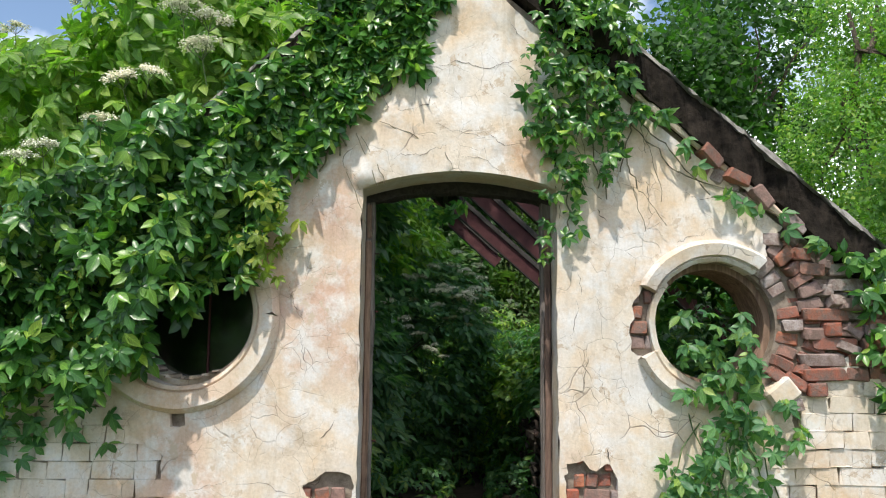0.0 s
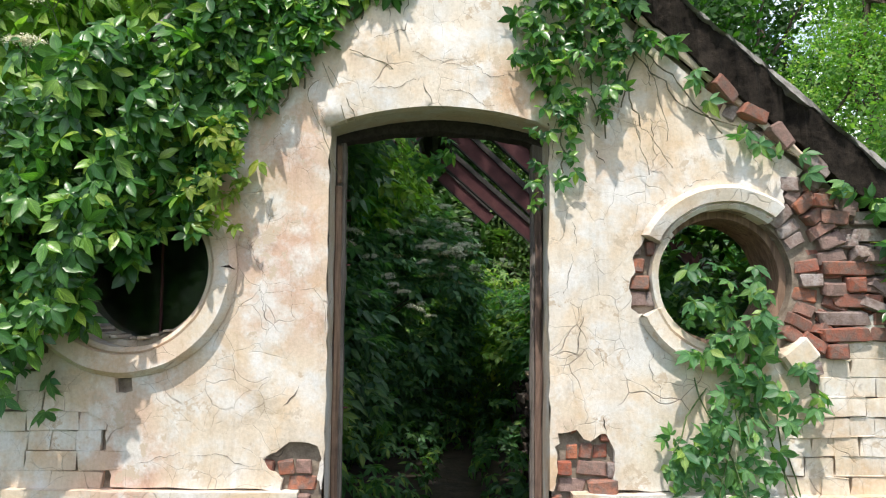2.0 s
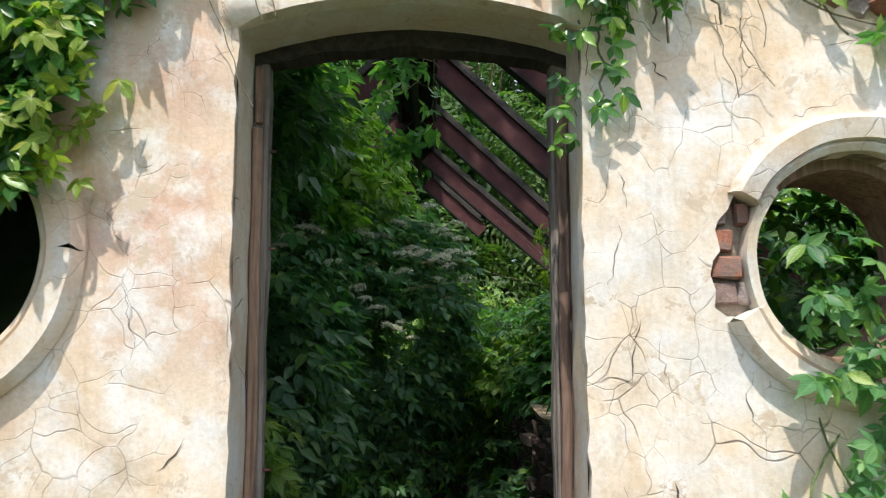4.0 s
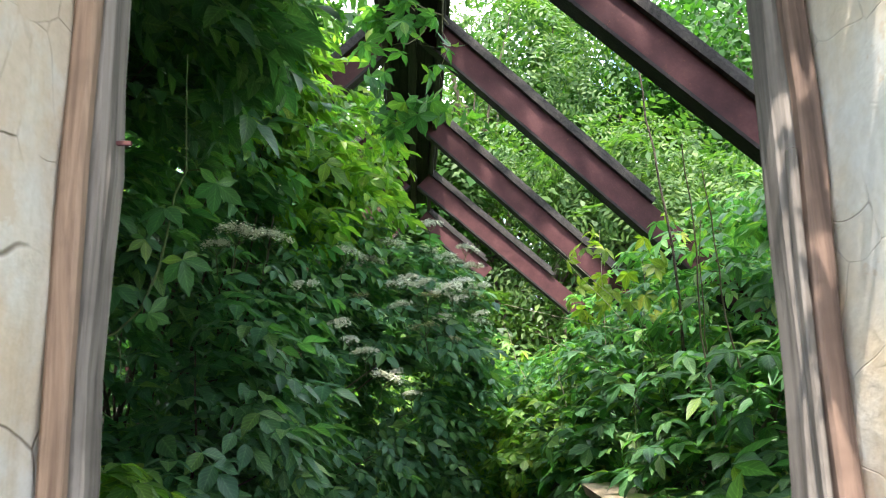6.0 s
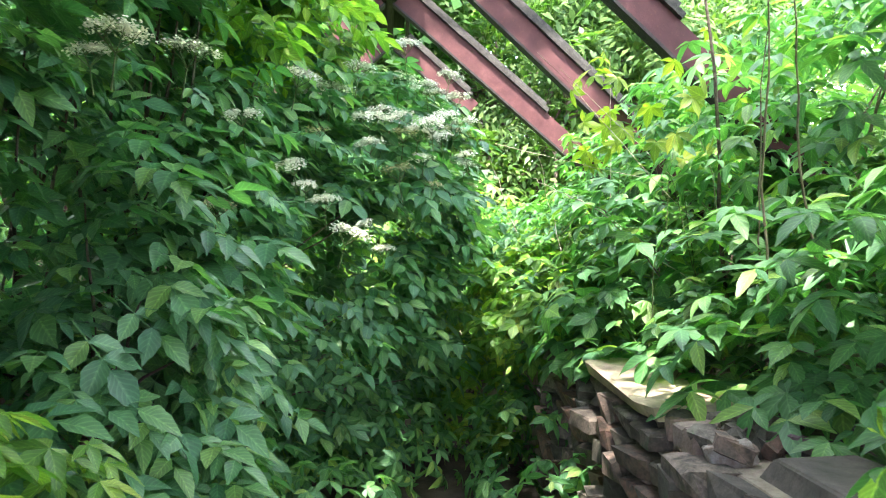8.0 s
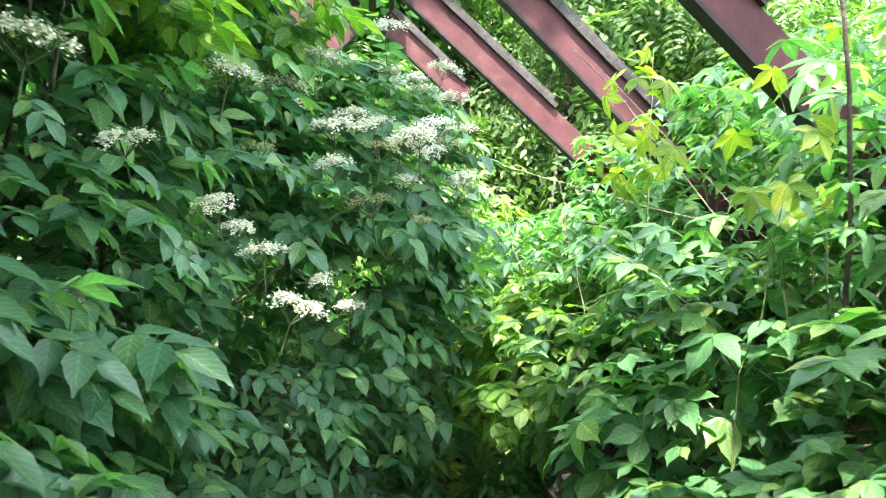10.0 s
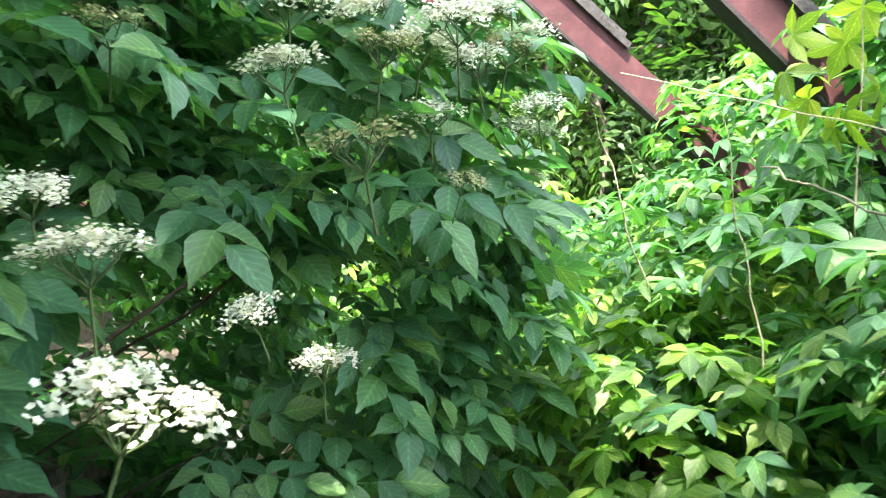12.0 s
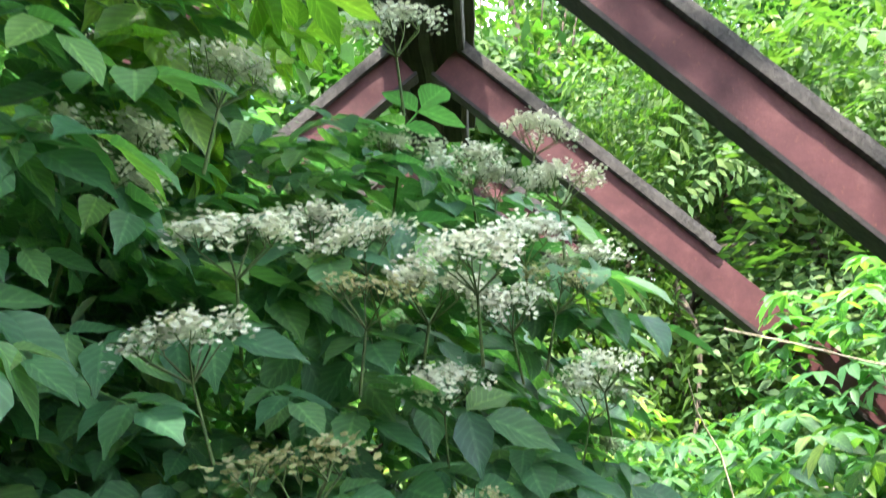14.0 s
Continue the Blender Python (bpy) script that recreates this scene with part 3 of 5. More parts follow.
SOCKET = [(-1.428, 1.163), (-1.350, 1.169), (-1.344, 1.108), (-1.422, 1.099)]
bare = [BARE_R, BARE_RING, BARE_JAMB_R, BARE_JAMB_L, LIMED_L, LIMED_R, BARE_L, SOCKET]
bare = [ragged(p, 0.035, 0.008, i) for i, p in enumerate(bare)]


def hood(x, z):
    """The raised band of plaster over the door, narrowing upward to the gable."""
    w = 0.60 - 0.30 * min(max((z - 2.44) / 0.75, 0), 1)
    side = min(max((w - abs(x - 0.09)) / 0.05, 0), 1)
    low = min(max((z - SPRING) / 0.03, 0), 1)
    return -0.045 * side * low


def swell(x, z):
    v = 0.012 * noise.noise(Vector((x * 1.7, z * 1.7, 0))) + 0.006 * noise.noise(Vector((x * 6, z * 6, 4))) + 0.003 * noise.noise(Vector((x * 19, z * 19, 8)))
    return v + hood(x, z)


skin_outline = ragged([(-HALF, 0.66), (HALF + 0.1, 0.66), (HALF + 0.1, gable(HALF + 0.1) - 0.05), (APEX_X, APEX_Z - 0.06), (-HALF, gable(-HALF) - 0.05)], 0.08, 0.004, 40)
plate("plaster", skin_outline, [ragged(door_poly(), 0.06, 0.004, 30), circle_poly(EYE_R[0], EYE_R[1], 0.43), circle_poly(EYE_L[0], EYE_L[1], 0.46)] + bare, FRONT, 0.033, 0.035, swell, PLASTER, facade, "cream and ochre cracked lime plaster")
plate("plinth", ragged([(-HALF, -0.25), (HALF + 0.1, -0.25), (HALF + 0.1, 0.655), (-HALF, 0.655)], 0.12, 0.003, 41), [ragged(door_poly(0.11), 0.07, 0.008, 42)], FRONT - 0.05, 0.085, 0.05, lambda x, z: 0.010 * noise.noise(Vector((x * 2.4, z * 3, 1))), PLASTER, facade, "projecting limewashed plinth")


def open_crack(a, b, width, seed):
    """A jagged open crack, a sliver that tapers to both ends."""
    rng = np.random.default_rng(seed)
    a, b = np.array(a), np.array(b)
    n = max(6, int(np.linalg.norm(b - a) / 0.018))
    d = (b - a) / np.linalg.norm(b - a)
    s = np.array([-d[1], d[0]])
    off = np.cumsum(rng.normal(0, 0.009, n))
    off -= np.linspace(0, 1, n) * off[-1]
    vs, fs = [], []
    for i in range(n):
        u = i / (n - 1)
        w = 0.62 * width * (0.12 + math.sin(math.pi * u)) * rng.uniform(0.35, 1.1)
        for k in (-1, 1):
            q = a + (b - a) * u + s * (off[i] + k * w / 2)
            vs.append((q[0], FRONT + swell(q[0], q[1]) - 0.0025, q[1]))
        if i:
            fs.append((2 * i - 2, 2 * i - 1, 2 * i + 1, 2 * i))
    part_mesh("crack", vs, fs, CRACK, facade)


for i, (a, b, w) in enumerate((
        ((-0.073, 3.045), (0.457, 3.090), 0.006), ((-0.088, 2.900), (-0.057, 3.027), 0.006), ((-0.148, 2.815), (-0.073, 2.884), 0.010), ((-0.254, 2.794), (-0.139, 2.821), 0.004),
        ((-0.284, 2.536), (0.018, 2.603), 0.005), ((0.018, 2.603), (0.048, 2.476), 0.006), ((0.048, 2.573), (0.366, 2.482), 0.004), ((-0.057, 2.733), (0.230, 2.658), 0.004),
        ((0.236, 2.712), (0.442, 2.621), 0.005), ((0.841, 2.279), (0.881, 2.210), 0.012), ((0.775, 1.417), (0.750, 1.296), 0.006), ((0.714, 1.780), (0.690, 1.568), 0.004),
        ((0.744, 1.387), (0.805, 1.493), 0.004), ((0.881, 1.023), (0.881, 0.927), 0.010), ((-0.723, 0.797), (-0.602, 0.884), 0.010), ((-0.648, 1.054), (-0.563, 1.138), 0.007),
        ((-0.859, 2.597), (-0.769, 2.446), 0.004), ((-0.702, 2.279), (-0.678, 2.355), 0.004), ((-0.814, 1.871), (-0.738, 1.629), 0.003), ((-0.769, 1.598), (-0.708, 1.387), 0.003),
        ((1.138, 1.931), (1.274, 2.083), 0.004), ((1.259, 2.083), (1.425, 2.158), 0.004), ((1.032, 2.476), (1.198, 2.400), 0.003), ((1.289, 2.370), (1.561, 2.340), 0.004),
        ((1.531, 2.355), (1.652, 2.173), 0.004), ((1.108, 1.326), (1.138, 1.129), 0.005), ((1.092, 1.084), (1.153, 1.145), 0.004), ((0.708, 1.931), (0.744, 1.810), 0.004),
        ((-1.328, 0.781), (-1.101, 0.827), 0.004), ((-1.101, 0.812), (-0.723, 0.781), 0.004), ((0.820, 1.447), (0.881, 1.205), 0.003), ((0.366, 3.323), (0.487, 3.202), 0.005))):
    open_crack(a, b, w, i)


# the reveals of the door, behind the plaster
def door_reveal():
    prof = [(x, z) for x, z in door_poly(0.0, -0.2)]
    prof = prof[1:] + prof[:1]
    depth = [FRONT + 0.02, FRONT + 0.09, FRONT + 0.17, FRONT + 0.25]
    fine = []
    for i in range(len(prof) - 1):
        a, b = np.array(prof[i]), np.array(prof[i + 1])
        k = max(1, int(np.linalg.norm(b - a) / 0.07))
        fine += [tuple(a + (b - a) * j / k) for j in range(k)]
    fine.append(prof[-1])
    vs, fs = [], []
    for x, z in fine:
        for y in depth:
            vs.append((x + 0.008 * noise.noise(Vector((y * 5, z * 5, 1))), y, z + 0.006 * noise.noise(Vector((x * 5, y * 6, 2)))))
    m = len(depth)
    for i in range(len(fine) - 1):
        for j in range(m - 1):
            fs.append((i * m + j, i * m + j + 1, (i + 1) * m + j + 1, (i + 1) * m + j))
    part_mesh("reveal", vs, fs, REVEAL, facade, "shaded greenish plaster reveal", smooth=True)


door_reveal()


def moulding(name, cx, cz, profile, a0, a1, mat, parent, label="", seed=0, n=64):
    """A moulded ring: a profile of radius and depth, swept between two angles, with broken ends."""
    k = len(profile)
    steps = max(4, int(n * (a1 - a0) / 360))
    vs, fs = [], []
    for i in range(steps + 1):
        u = i / steps
        for j, (r, y) in enumerate(profile):
            w = radians(a0 + (a1 - a0) * u + (2.5 * noise.noise(Vector((j * 0.9, seed, i))) if i in (0, steps) else 0))
            rr = r + 0.004 * noise.noise(Vector((math.cos(w) * 4, math.sin(w) * 4, seed + r * 9)))
            vs.append((cx + rr * math.cos(w), FRONT + y + 0.003 * noise.noise(Vector((w * 5, r * 20, seed))), cz + rr * math.sin(w)))
    for i in range(steps):
        for j in range(k):
            fs.append((i * k + j, (i + 1) * k + j, (i + 1) * k + (j + 1) % k, i * k + (j + 1) % k))
    if a1 - a0 < 359:
        fs += [tuple(range(k)), tuple(range(steps * k, steps * k + k))[::-1]]
    return part_mesh(name, vs, fs, mat, parent, label, crease=30)


def ring_profile(r, w):
    return [(r, 0.10), (r, -0.012), (r + 0.02, -0.03), (r + 0.03, -0.02), (r + 0.035, -0.045), (r + w * 0.8, -0.055), (r + w * 0.92, -0.03), (r + w, -0.012), (r + w, 0.10)]


win_r = thing("window_1", (EYE_R[0], FRONT, EYE_R[1] - EYE_R[2]), "broken round window opening in a moulded plaster ring", "window", kind="structure")
moulding("ring", EYE_R[0], EYE_R[1], ring_profile(EYE_R[2], 0.118), 52, 152, MOULDING, win_r, seed=1)
moulding("ring", EYE_R[0], EYE_R[1], ring_profile(EYE_R[2], 0.118), 204, 268, MOULDING, win_r, seed=2)
moulding("lip", EYE_R[0], EYE_R[1], [(EYE_R[2] - 0.012, 0.10), (EYE_R[2] - 0.012, -0.01), (EYE_R[2] + 0.022, -0.022), (EYE_R[2] + 0.028, 0.10)], 140, 262, MOULDING, win_r, seed=3)
moulding("liner", EYE_R[0], EYE_R[1], [(EYE_R[2] - 0.035, 0.10), (EYE_R[2] - 0.035, 0.42), (EYE_R[2] + 0.02, 0.42), (EYE_R[2] + 0.02, 0.10)], 0, 360, WOOD_WARM, win_r, "brown stained round lining")
lump = box_bm(-0.075, 0.075, -0.06, 0.05, -0.062, 0.062, 0.014, 2, 0.02, 3)
bmesh.ops.rotate(lump, verts=lump.verts, cent=(0, 0, 0), matrix=Matrix.Rotation(-0.62, 3, "Y"))
bmesh.ops.translate(lump, verts=lump.verts, vec=(1.785, FRONT, 1.30))
part("broken_block", lump, MOULDING, win_r, "broken white lump of moulding")
win_l = thing("window_2", (EYE_L[0], FRONT, EYE_L[1] - EYE_L[2]), "round window opening with a moulded white plaster ring", "window", kind="structure")
moulding("ring", EYE_L[0], EYE_L[1], ring_profile(EYE_L[2], 0.14), 0, 360, MOULDING, win_l, seed=5, n=96)
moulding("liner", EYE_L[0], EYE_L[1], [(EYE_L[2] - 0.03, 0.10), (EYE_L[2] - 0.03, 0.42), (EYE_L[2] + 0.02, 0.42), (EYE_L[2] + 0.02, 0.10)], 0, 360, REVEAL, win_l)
part("glazing_bar", box_bm(-1.338, -1.326, FRONT + 0.3, FRONT + 0.315, 1.33, 2.06, 0.002, 4, 0.004), STEEL, win_l, "thin rusty upright glazing bar")

pane = moulding("pane", EYE_L[0], EYE_L[1], [(0.0005, 0.318), (EYE_L[2] - 0.032, 0.318), (EYE_L[2] - 0.032, 0.322), (0.0005, 0.322)], 0, 360, GLASS, win_l, "dusty dark glass pane")
pane.visible_shadow = False
wrng = np.random.default_rng(15)
for i in range(26):
    a = radians(wrng.uniform(238, 302))
    r = EYE_L[2] - 0.034
    part("flake", box_bm(EYE_L[0] + r * math.cos(a) - wrng.uniform(0.006, 0.022), EYE_L[0] + r * math.cos(a) + wrng.uniform(0.006, 0.022), FRONT + wrng.uniform(0.02, 0.2), FRONT + wrng.uniform(0.21, 0.26), EYE_L[1] + r * math.sin(a) - 0.004, EYE_L[1] + r * math.sin(a) + wrng.uniform(0.004, 0.014), 0.002, 1, 0.004, i), MORTAR if i % 2 else MOULDING, win_l)

# weathered wooden door frame
dframe = thing("door_frame", (0.085, FRONT + 0.36, 0.0), "weathered grey wooden door frame in the plaster reveal", "door frame", kind="structure")
part("post", box_bm(-0.50, -0.39, FRONT + 0.24, FRONT + 0.31, 0.0, 2.37, 0.010, 16, 0.010, 1), WOOD, dframe)
part("post", box_bm(0.555, 0.67, FRONT + 0.24, FRONT + 0.31, 0.0, 2.37, 0.010, 16, 0.010, 2), WOOD, dframe)
part("stop_strip", box_bm(-0.437, -0.404, FRONT + 0.212, FRONT + 0.238, 0.0, 2.12, 0.005, 18, 0.008, 3), WOOD_WARM, dframe, "tan worn strip nailed to the post")
part("stop_strip", box_bm(-0.432, -0.408, FRONT + 0.214, FRONT + 0.238, 2.135, 2.33, 0.005, 4, 0.008, 7), WOOD_WARM, dframe, "tan worn strip nailed to the post")
part("stop_strip", box_bm(0.575, 0.610, FRONT + 0.212, FRONT + 0.238, 0.0, 2.26, 0.005, 18, 0.008, 4), WOOD_BROWN, dframe, "split brown strip nailed to the post")
part("stop_strip", box_bm(0.560, 0.572, FRONT + 0.218, FRONT + 0.238, 0.4, 1.7, 0.003, 12, 0.006, 5), WOOD, dframe, "thin grey splinter of wood")
hv, hf = [], []
for i in range(17):
    u = i / 16
    x = -0.50 + 1.16 * u
    top = 2.345 + 0.085 * (1 - (2 * u - 1) ** 2)
    for y, z in ((FRONT + 0.24, top - 0.022 + 0.016 * noise.noise(Vector((x * 7, 0, 0)))), (FRONT + 0.32, top - 0.03 + 0.012 * noise.noise(Vector((x * 9, 3, 0)))), (FRONT + 0.32, top + 0.06), (FRONT + 0.24, top + 0.06)):
        hv.append((x, y, z))
    if i:
        for k in range(4):
            hf.append((4 * i - 4 + k, 4 * i - 4 + (k + 1) % 4, 4 * i + (k + 1) % 4, 4 * i + k))
hf += [(0, 1, 2, 3), (67, 66, 65, 64)]
part_mesh("head", hv, hf, WOOD_BLACK, dframe, "dark rotten curved head board")
for z in (1.0, 1.72, 2.05):
    part("nail", box_bm(-0.392, -0.366, FRONT + 0.27, FRONT + 0.276, z, z + 0.006, 0), STEEL, dframe)

# the roof's edge over the gable
for side, nm in ((1, "roof_1"), (-1, "roof_2")):
    roof = thing(nm, (APEX_X + side * 1.5, FRONT + 0.3, 2.5), "crumbling dark roof edge with grey lichen crust", "roof", kind="structure")
    def slab(name, lo, hi, y0, y1, mat, seed, label=""):
        vs, fs = [], []
        n = 150
        for i in range(n):
            s = 0.02 + 3.5 * i / (n - 1)
            x = APEX_X + side * s
            for k, (y, z) in enumerate(((y0, lo), (y1, lo), (y1, hi), (y0, hi))):
                jag = noise.noise(Vector((s * 5, k * 3.1, seed))) * 0.04 + noise.noise(Vector((s * 17, k * 5.3, seed))) * 0.032 + noise.noise(Vector((s * 41, k * 7.3, seed))) * 0.014
                vs.append((x, y + (jag if y == y0 else 0), APEX_Z - PITCH * s + z + jag))
            if i:
                for k in range(4):
                    fs.append((4 * i - 4 + k, 4 * i - 4 + (k + 1) % 4, 4 * i + (k + 1) % 4, 4 * i + k))
        fs += [(0, 1, 2, 3), (4 * n - 1, 4 * n - 2, 4 * n - 3, 4 * n - 4)]
        part_mesh(name, vs, fs, mat, roof, label)
    # Boards and crust run far back, unseen, added to shade behind the round windows.
    slab("boarding", 0.03, 0.255, FRONT - 0.05, FRONT + 1.25, ROOF, 1 + side)
    slab("rafter_edge", -0.12, 0.026, FRONT + 0.16, FRONT + 0.5, WOOD_BLACK, 5 + side)
    slab("crust", 0.257, 0.278, FRONT - 0.065, FRONT + 1.28, FELT, 9 + side, "grey lichened felt")

# the broken ledge that edges the plaster under the roof
ledge = [(x, FRONT - 0.012 + 0.006 * noise.noise(Vector((x * 9, 0, 3))), z + 0.008 * noise.noise(Vector((x * 12, 5, 0)))) for x, z in [(1.04 + 0.83 * i / 30, 2.93 - 0.716 * i / 30) for i in range(31)]]
lv, lf = tube_arrays(ledge, [0.020 + 0.007 * noise.noise(Vector((i * 0.7, 1, 0))) for i in range(31)], 6)
part_mesh("ledge", lv, lf, PLASTER, facade, "chipped white plaster ledge along the gable")

# the house's long sides and beds
def sheet_wall(name, x0, x1, y0, y1, z0, z1, mat, label, category):
    ob = part(name, box_bm(x0, x1, y0, y1, z0, z1, 0.02, 30, 0.02), mat)
    return tagged(ob, label, category, kind="structure")


sheet_wall("wall_east", 2.45, 2.75, FRONT + 0.47, 14.0, -0.2, 1.35, MORTAR, "low crumbling brick side wall under the eaves", "wall")
sheet_wall("wall_west", -2.7, -2.4, FRONT + 0.47, 14.0, -0.2, 1.35, MORTAR, "low crumbling brick side wall under the eaves", "wall")
for nm, x0, x1 in (("bed_east", 1.05, 2.44), ("bed_west", -2.39, -1.05)):
    b = sheet_wall(nm, x0, x1, FRONT + 0.5, 13.8, -0.1, 0.68, SOIL, "raised bed of dark earth behind a low wall", "planting bed")


def bed_wall(name, side):
    """A low rubble wall along the path, with a pale worn coping."""
    w = thing(name, (side * 0.97, 8.0, 0), "low rubble stone wall along the path, pale broken coping", "low wall", kind="structure")
    part("rubble_core", box_bm(*sorted((side * 0.90, side * 1.12)), FRONT + 0.5, 13.6, 0, 0.87, 0.02, 40, 0.01, side), MORTAR, w)
    return w


bed_r, bed_l = bed_wall("retaining_wall_1", 1), bed_wall("retaining_wall_2", -1)

# ---- steel rafters and ridge ----
RIDGE_X, RIDGE_Z = 0.03, 3.66


def rafter(y, side, seed, lift=0.0, slope=42.0, reach=3.1):
    r = thing("rafter", (RIDGE_X + side * 1.3, y, 2.4), "red oxide painted steel rafter carrying a black rotten wooden glazing bar", "rafter", "roof rafters")
    c, s = math.cos(radians(slope)), math.sin(radians(slope))

    def lay(name, d0, d1, y0, y1, n0, n1, mat, jag, label=""):
        vs, fs, k = [], [], 26
        for i in range(k):
            d = d0 + (d1 - d0) * i / (k - 1)
            for j, (yy, nn) in enumerate(((y0, n0), (y1, n0), (y1, n1), (y0, n1))):
                q = jag * noise.noise(Vector((d * 6, j * 2.3, seed)))
                dd = d + (jag * 4 * noise.noise(Vector((j * 1.7, seed, 2))) if i == k - 1 else 0)
                vs.append((RIDGE_X + side * (dd * c + nn * s), y + yy + q, RIDGE_Z + lift - dd * s + nn * c + q))
            if i:
                for j in range(4):
                    fs.append((4 * i - 4 + j, 4 * i - 4 + (j + 1) % 4, 4 * i + (j + 1) % 4, 4 * i + j))
        fs += [(0, 1, 2, 3), (4 * k - 1, 4 * k - 2, 4 * k - 3, 4 * k - 4)]
        part_mesh(name, vs, fs, mat, r, label)
    lay("web", 0.2, reach, -0.004, 0.004, -0.165, -0.012, STEEL, 0.0)
    # the lower flange is near black, far darker than the red web
    lay("lower_flange", 0.2, reach, -0.045, 0.055, -0.181, -0.165, STEEL_DARK, 0.0, "near-black lower flange")
    lay("upper_flange", 0.2, reach, -0.004, 0.055, -0.012, -0.002, STEEL, 0.0)
    end = min((2.0, 2.0, 2.4, 1.75, 1.1)[seed % 5], reach)
    lay("glazing_bar", 0.2, end, -0.035, 0.03, 0.0, 0.032, WOOD_BLACK, 0.006, "black rotten wooden bar")
    lay("glazing_rib", 0.2, end - 0.05, -0.012, 0.008, 0.033, 0.062, WOOD_DARK, 0.005, "dark split rib")


for i, (y, lift, slope) in enumerate(((6.34, 0.08, 41.1), (8.02, 0.24, 43.0), (9.47, 0.17, 43.0), (10.76, 0.02, 41.2), (12.2, 0.0, 42.0))):
    rafter(y, 1, i, lift, slope, 3.1 if y < 12 else 1.2)
    rafter(y, -1, i + 10, lift, slope)
ridge = thing("ridge_beam", (RIDGE_X, 8.7, RIDGE_Z), "hollow ridge beam of black rotten boards", "beam")
for x0, x1, z0, z1, nm in ((-0.19, -0.155, -0.13, 0.16, "side_board"), (0.155, 0.19, -0.13, 0.16, "side_board"), (-0.15, 0.15, 0.06, 0.085, "soffit_board"), (-0.03, 0.03, -0.06, 0.05, "rib"), (-0.24, 0.24, 0.165, 0.20, "cap_board")):
    part(nm, box_bm(RIDGE_X + x0, RIDGE_X + x1, FRONT + 0.5, 12.6, RIDGE_Z + z0, RIDGE_Z + z1, 0.006, 40, 0.012, x0), WOOD_BLACK, ridge)

# ---- plants ----
def shoots(rng, p, centre, mat, parent, count, radius, label=""):
    """Stems from the heart of a shrub to its outside."""
    lines = []
    for q in p[rng.choice(len(p), min(count, len(p)), replace=False)]:
        c = np.array(centre) + rng.normal(0, 0.12, 3) * np.array([1, 1, 0])
        c[2] = max(0.02, c[2])
        mid = wander(rng, c, q, 7, 0.03)
        lines.append((mid, [radius * (1 - 0.8 * i / 6) for i in range(7)]))
    tubes("branch", lines, mat, parent, label)


HOLLOWS = ((-0.24, 8.25, 1.42, 0.27, 0.55, 0.27), (-1.05, 5.9, 1.55, 0.45, 0.75, 0.5), (-1.45, 5.0, 1.75, 0.62, 0.55, 0.55))  # gaps between the boughs


def shrub(name, blobs, count, templates, mat, stem_mat, base, seed, label, category, size=(0.8, 1.25), singles=0, near=None, up=0.5, stems=40, group="", lump=0.25, depth=0.28, thick=0.012, hang=0.35):
    rng = np.random.default_rng(seed)
    t = thing(name, base, label, category, group)
    p, out = on_blobs(rng, blobs, count, depth, lump)
    ok = clear_of_path(p) & (p[:, 2] > 0.05) & ~((np.abs(p[:, 1] - FRONT - 0.2) < 0.32) & (p[:, 2] < 2.6))
    if name == "elder_shrub":
        for h in HOLLOWS:
            ok &= (((p - np.array(h[:3])) / np.array(h[3:])) ** 2).sum(1) > 1
    p, out = p[ok], out[ok]
    m = frames_for(rng, out, up, 0.6 if up < 2 else 0.75, hang, (0.75, -0.1, 0.0) if name == "elder_shrub" else (0.0, 0.0, 0.0))
    s = rng.uniform(*size, len(p))
    full = (p, out)
    pick = np.zeros(len(p), bool)
    if singles and near is not None:
        d = np.linalg.norm(p - np.array(near), axis=1)
        pick[np.argsort(d)[:singles]] = True
        leaf_objects(p[pick], m[pick], s[pick], templates, mat, t)
    if near is not None and templates is ELDER_LEAVES:
        close = ~pick & (p[:, 0] > -1.0) & (p[:, 1] > 6.9) & (p[:, 1] < 9.2) & (p[:, 2] > 0.9)
        scatter_mesh("foliage", p[close], m[close], s[close], ELDER_MID, mat, t)
        pick = pick | close
        rest = pick | (p[:, 0] > -1.7) | (p[:, 1] < 7.5) | (rng.random(len(p)) < 0.45)
        p, m, s, pick = p[rest], m[rest], s[rest], pick[rest]
    scatter_mesh("foliage", p[~pick], m[~pick], s[~pick], ELDER_FAR if templates is ELDER_LEAVES else CREEPER_FAR, mat, t)
    shoots(rng, p, (base[0], base[1], base[2]), stem_mat, t, stems, thick)
    return t, full[0], full[1]


ELDER_BLOBS = [(-2.0, 5.3, 0.9, 0.8, 0.7, 1.1), (-2.0, 6.6, 1.5, 0.55, 1.2, 0.9), (-0.85, 5.75, 2.55, 0.5, 0.6, 0.32), (-1.5, 5.6, 2.75, 0.7, 0.7, 0.4), (-1.85, 6.2, 1.3, 0.95, 0.9, 1.4), (-1.5, 7.5, 1.35, 1.12, 1.0, 1.45), (-0.95, 8.5, 1.2, 1.05, 0.8, 1.15), (-0.42, 9.1, 1.3, 0.98, 0.8, 1.25), (-1.6, 10.2, 1.6, 1.5, 1.4, 1.4), (-2.1, 6.9, 2.5, 1.2, 1.6, 1.3), (-1.35, 6.9, 2.75, 0.75, 1.0, 0.95), (-1.25, 8.6, 2.5, 0.95, 0.9, 0.95), (-0.72, 8.2, 2.25, 0.5, 0.5, 0.65), (-0.1, 8.9, 1.75, 0.6, 0.5, 0.75), (-0.82, 6.6, 0.95, 0.4, 0.6, 0.45)]
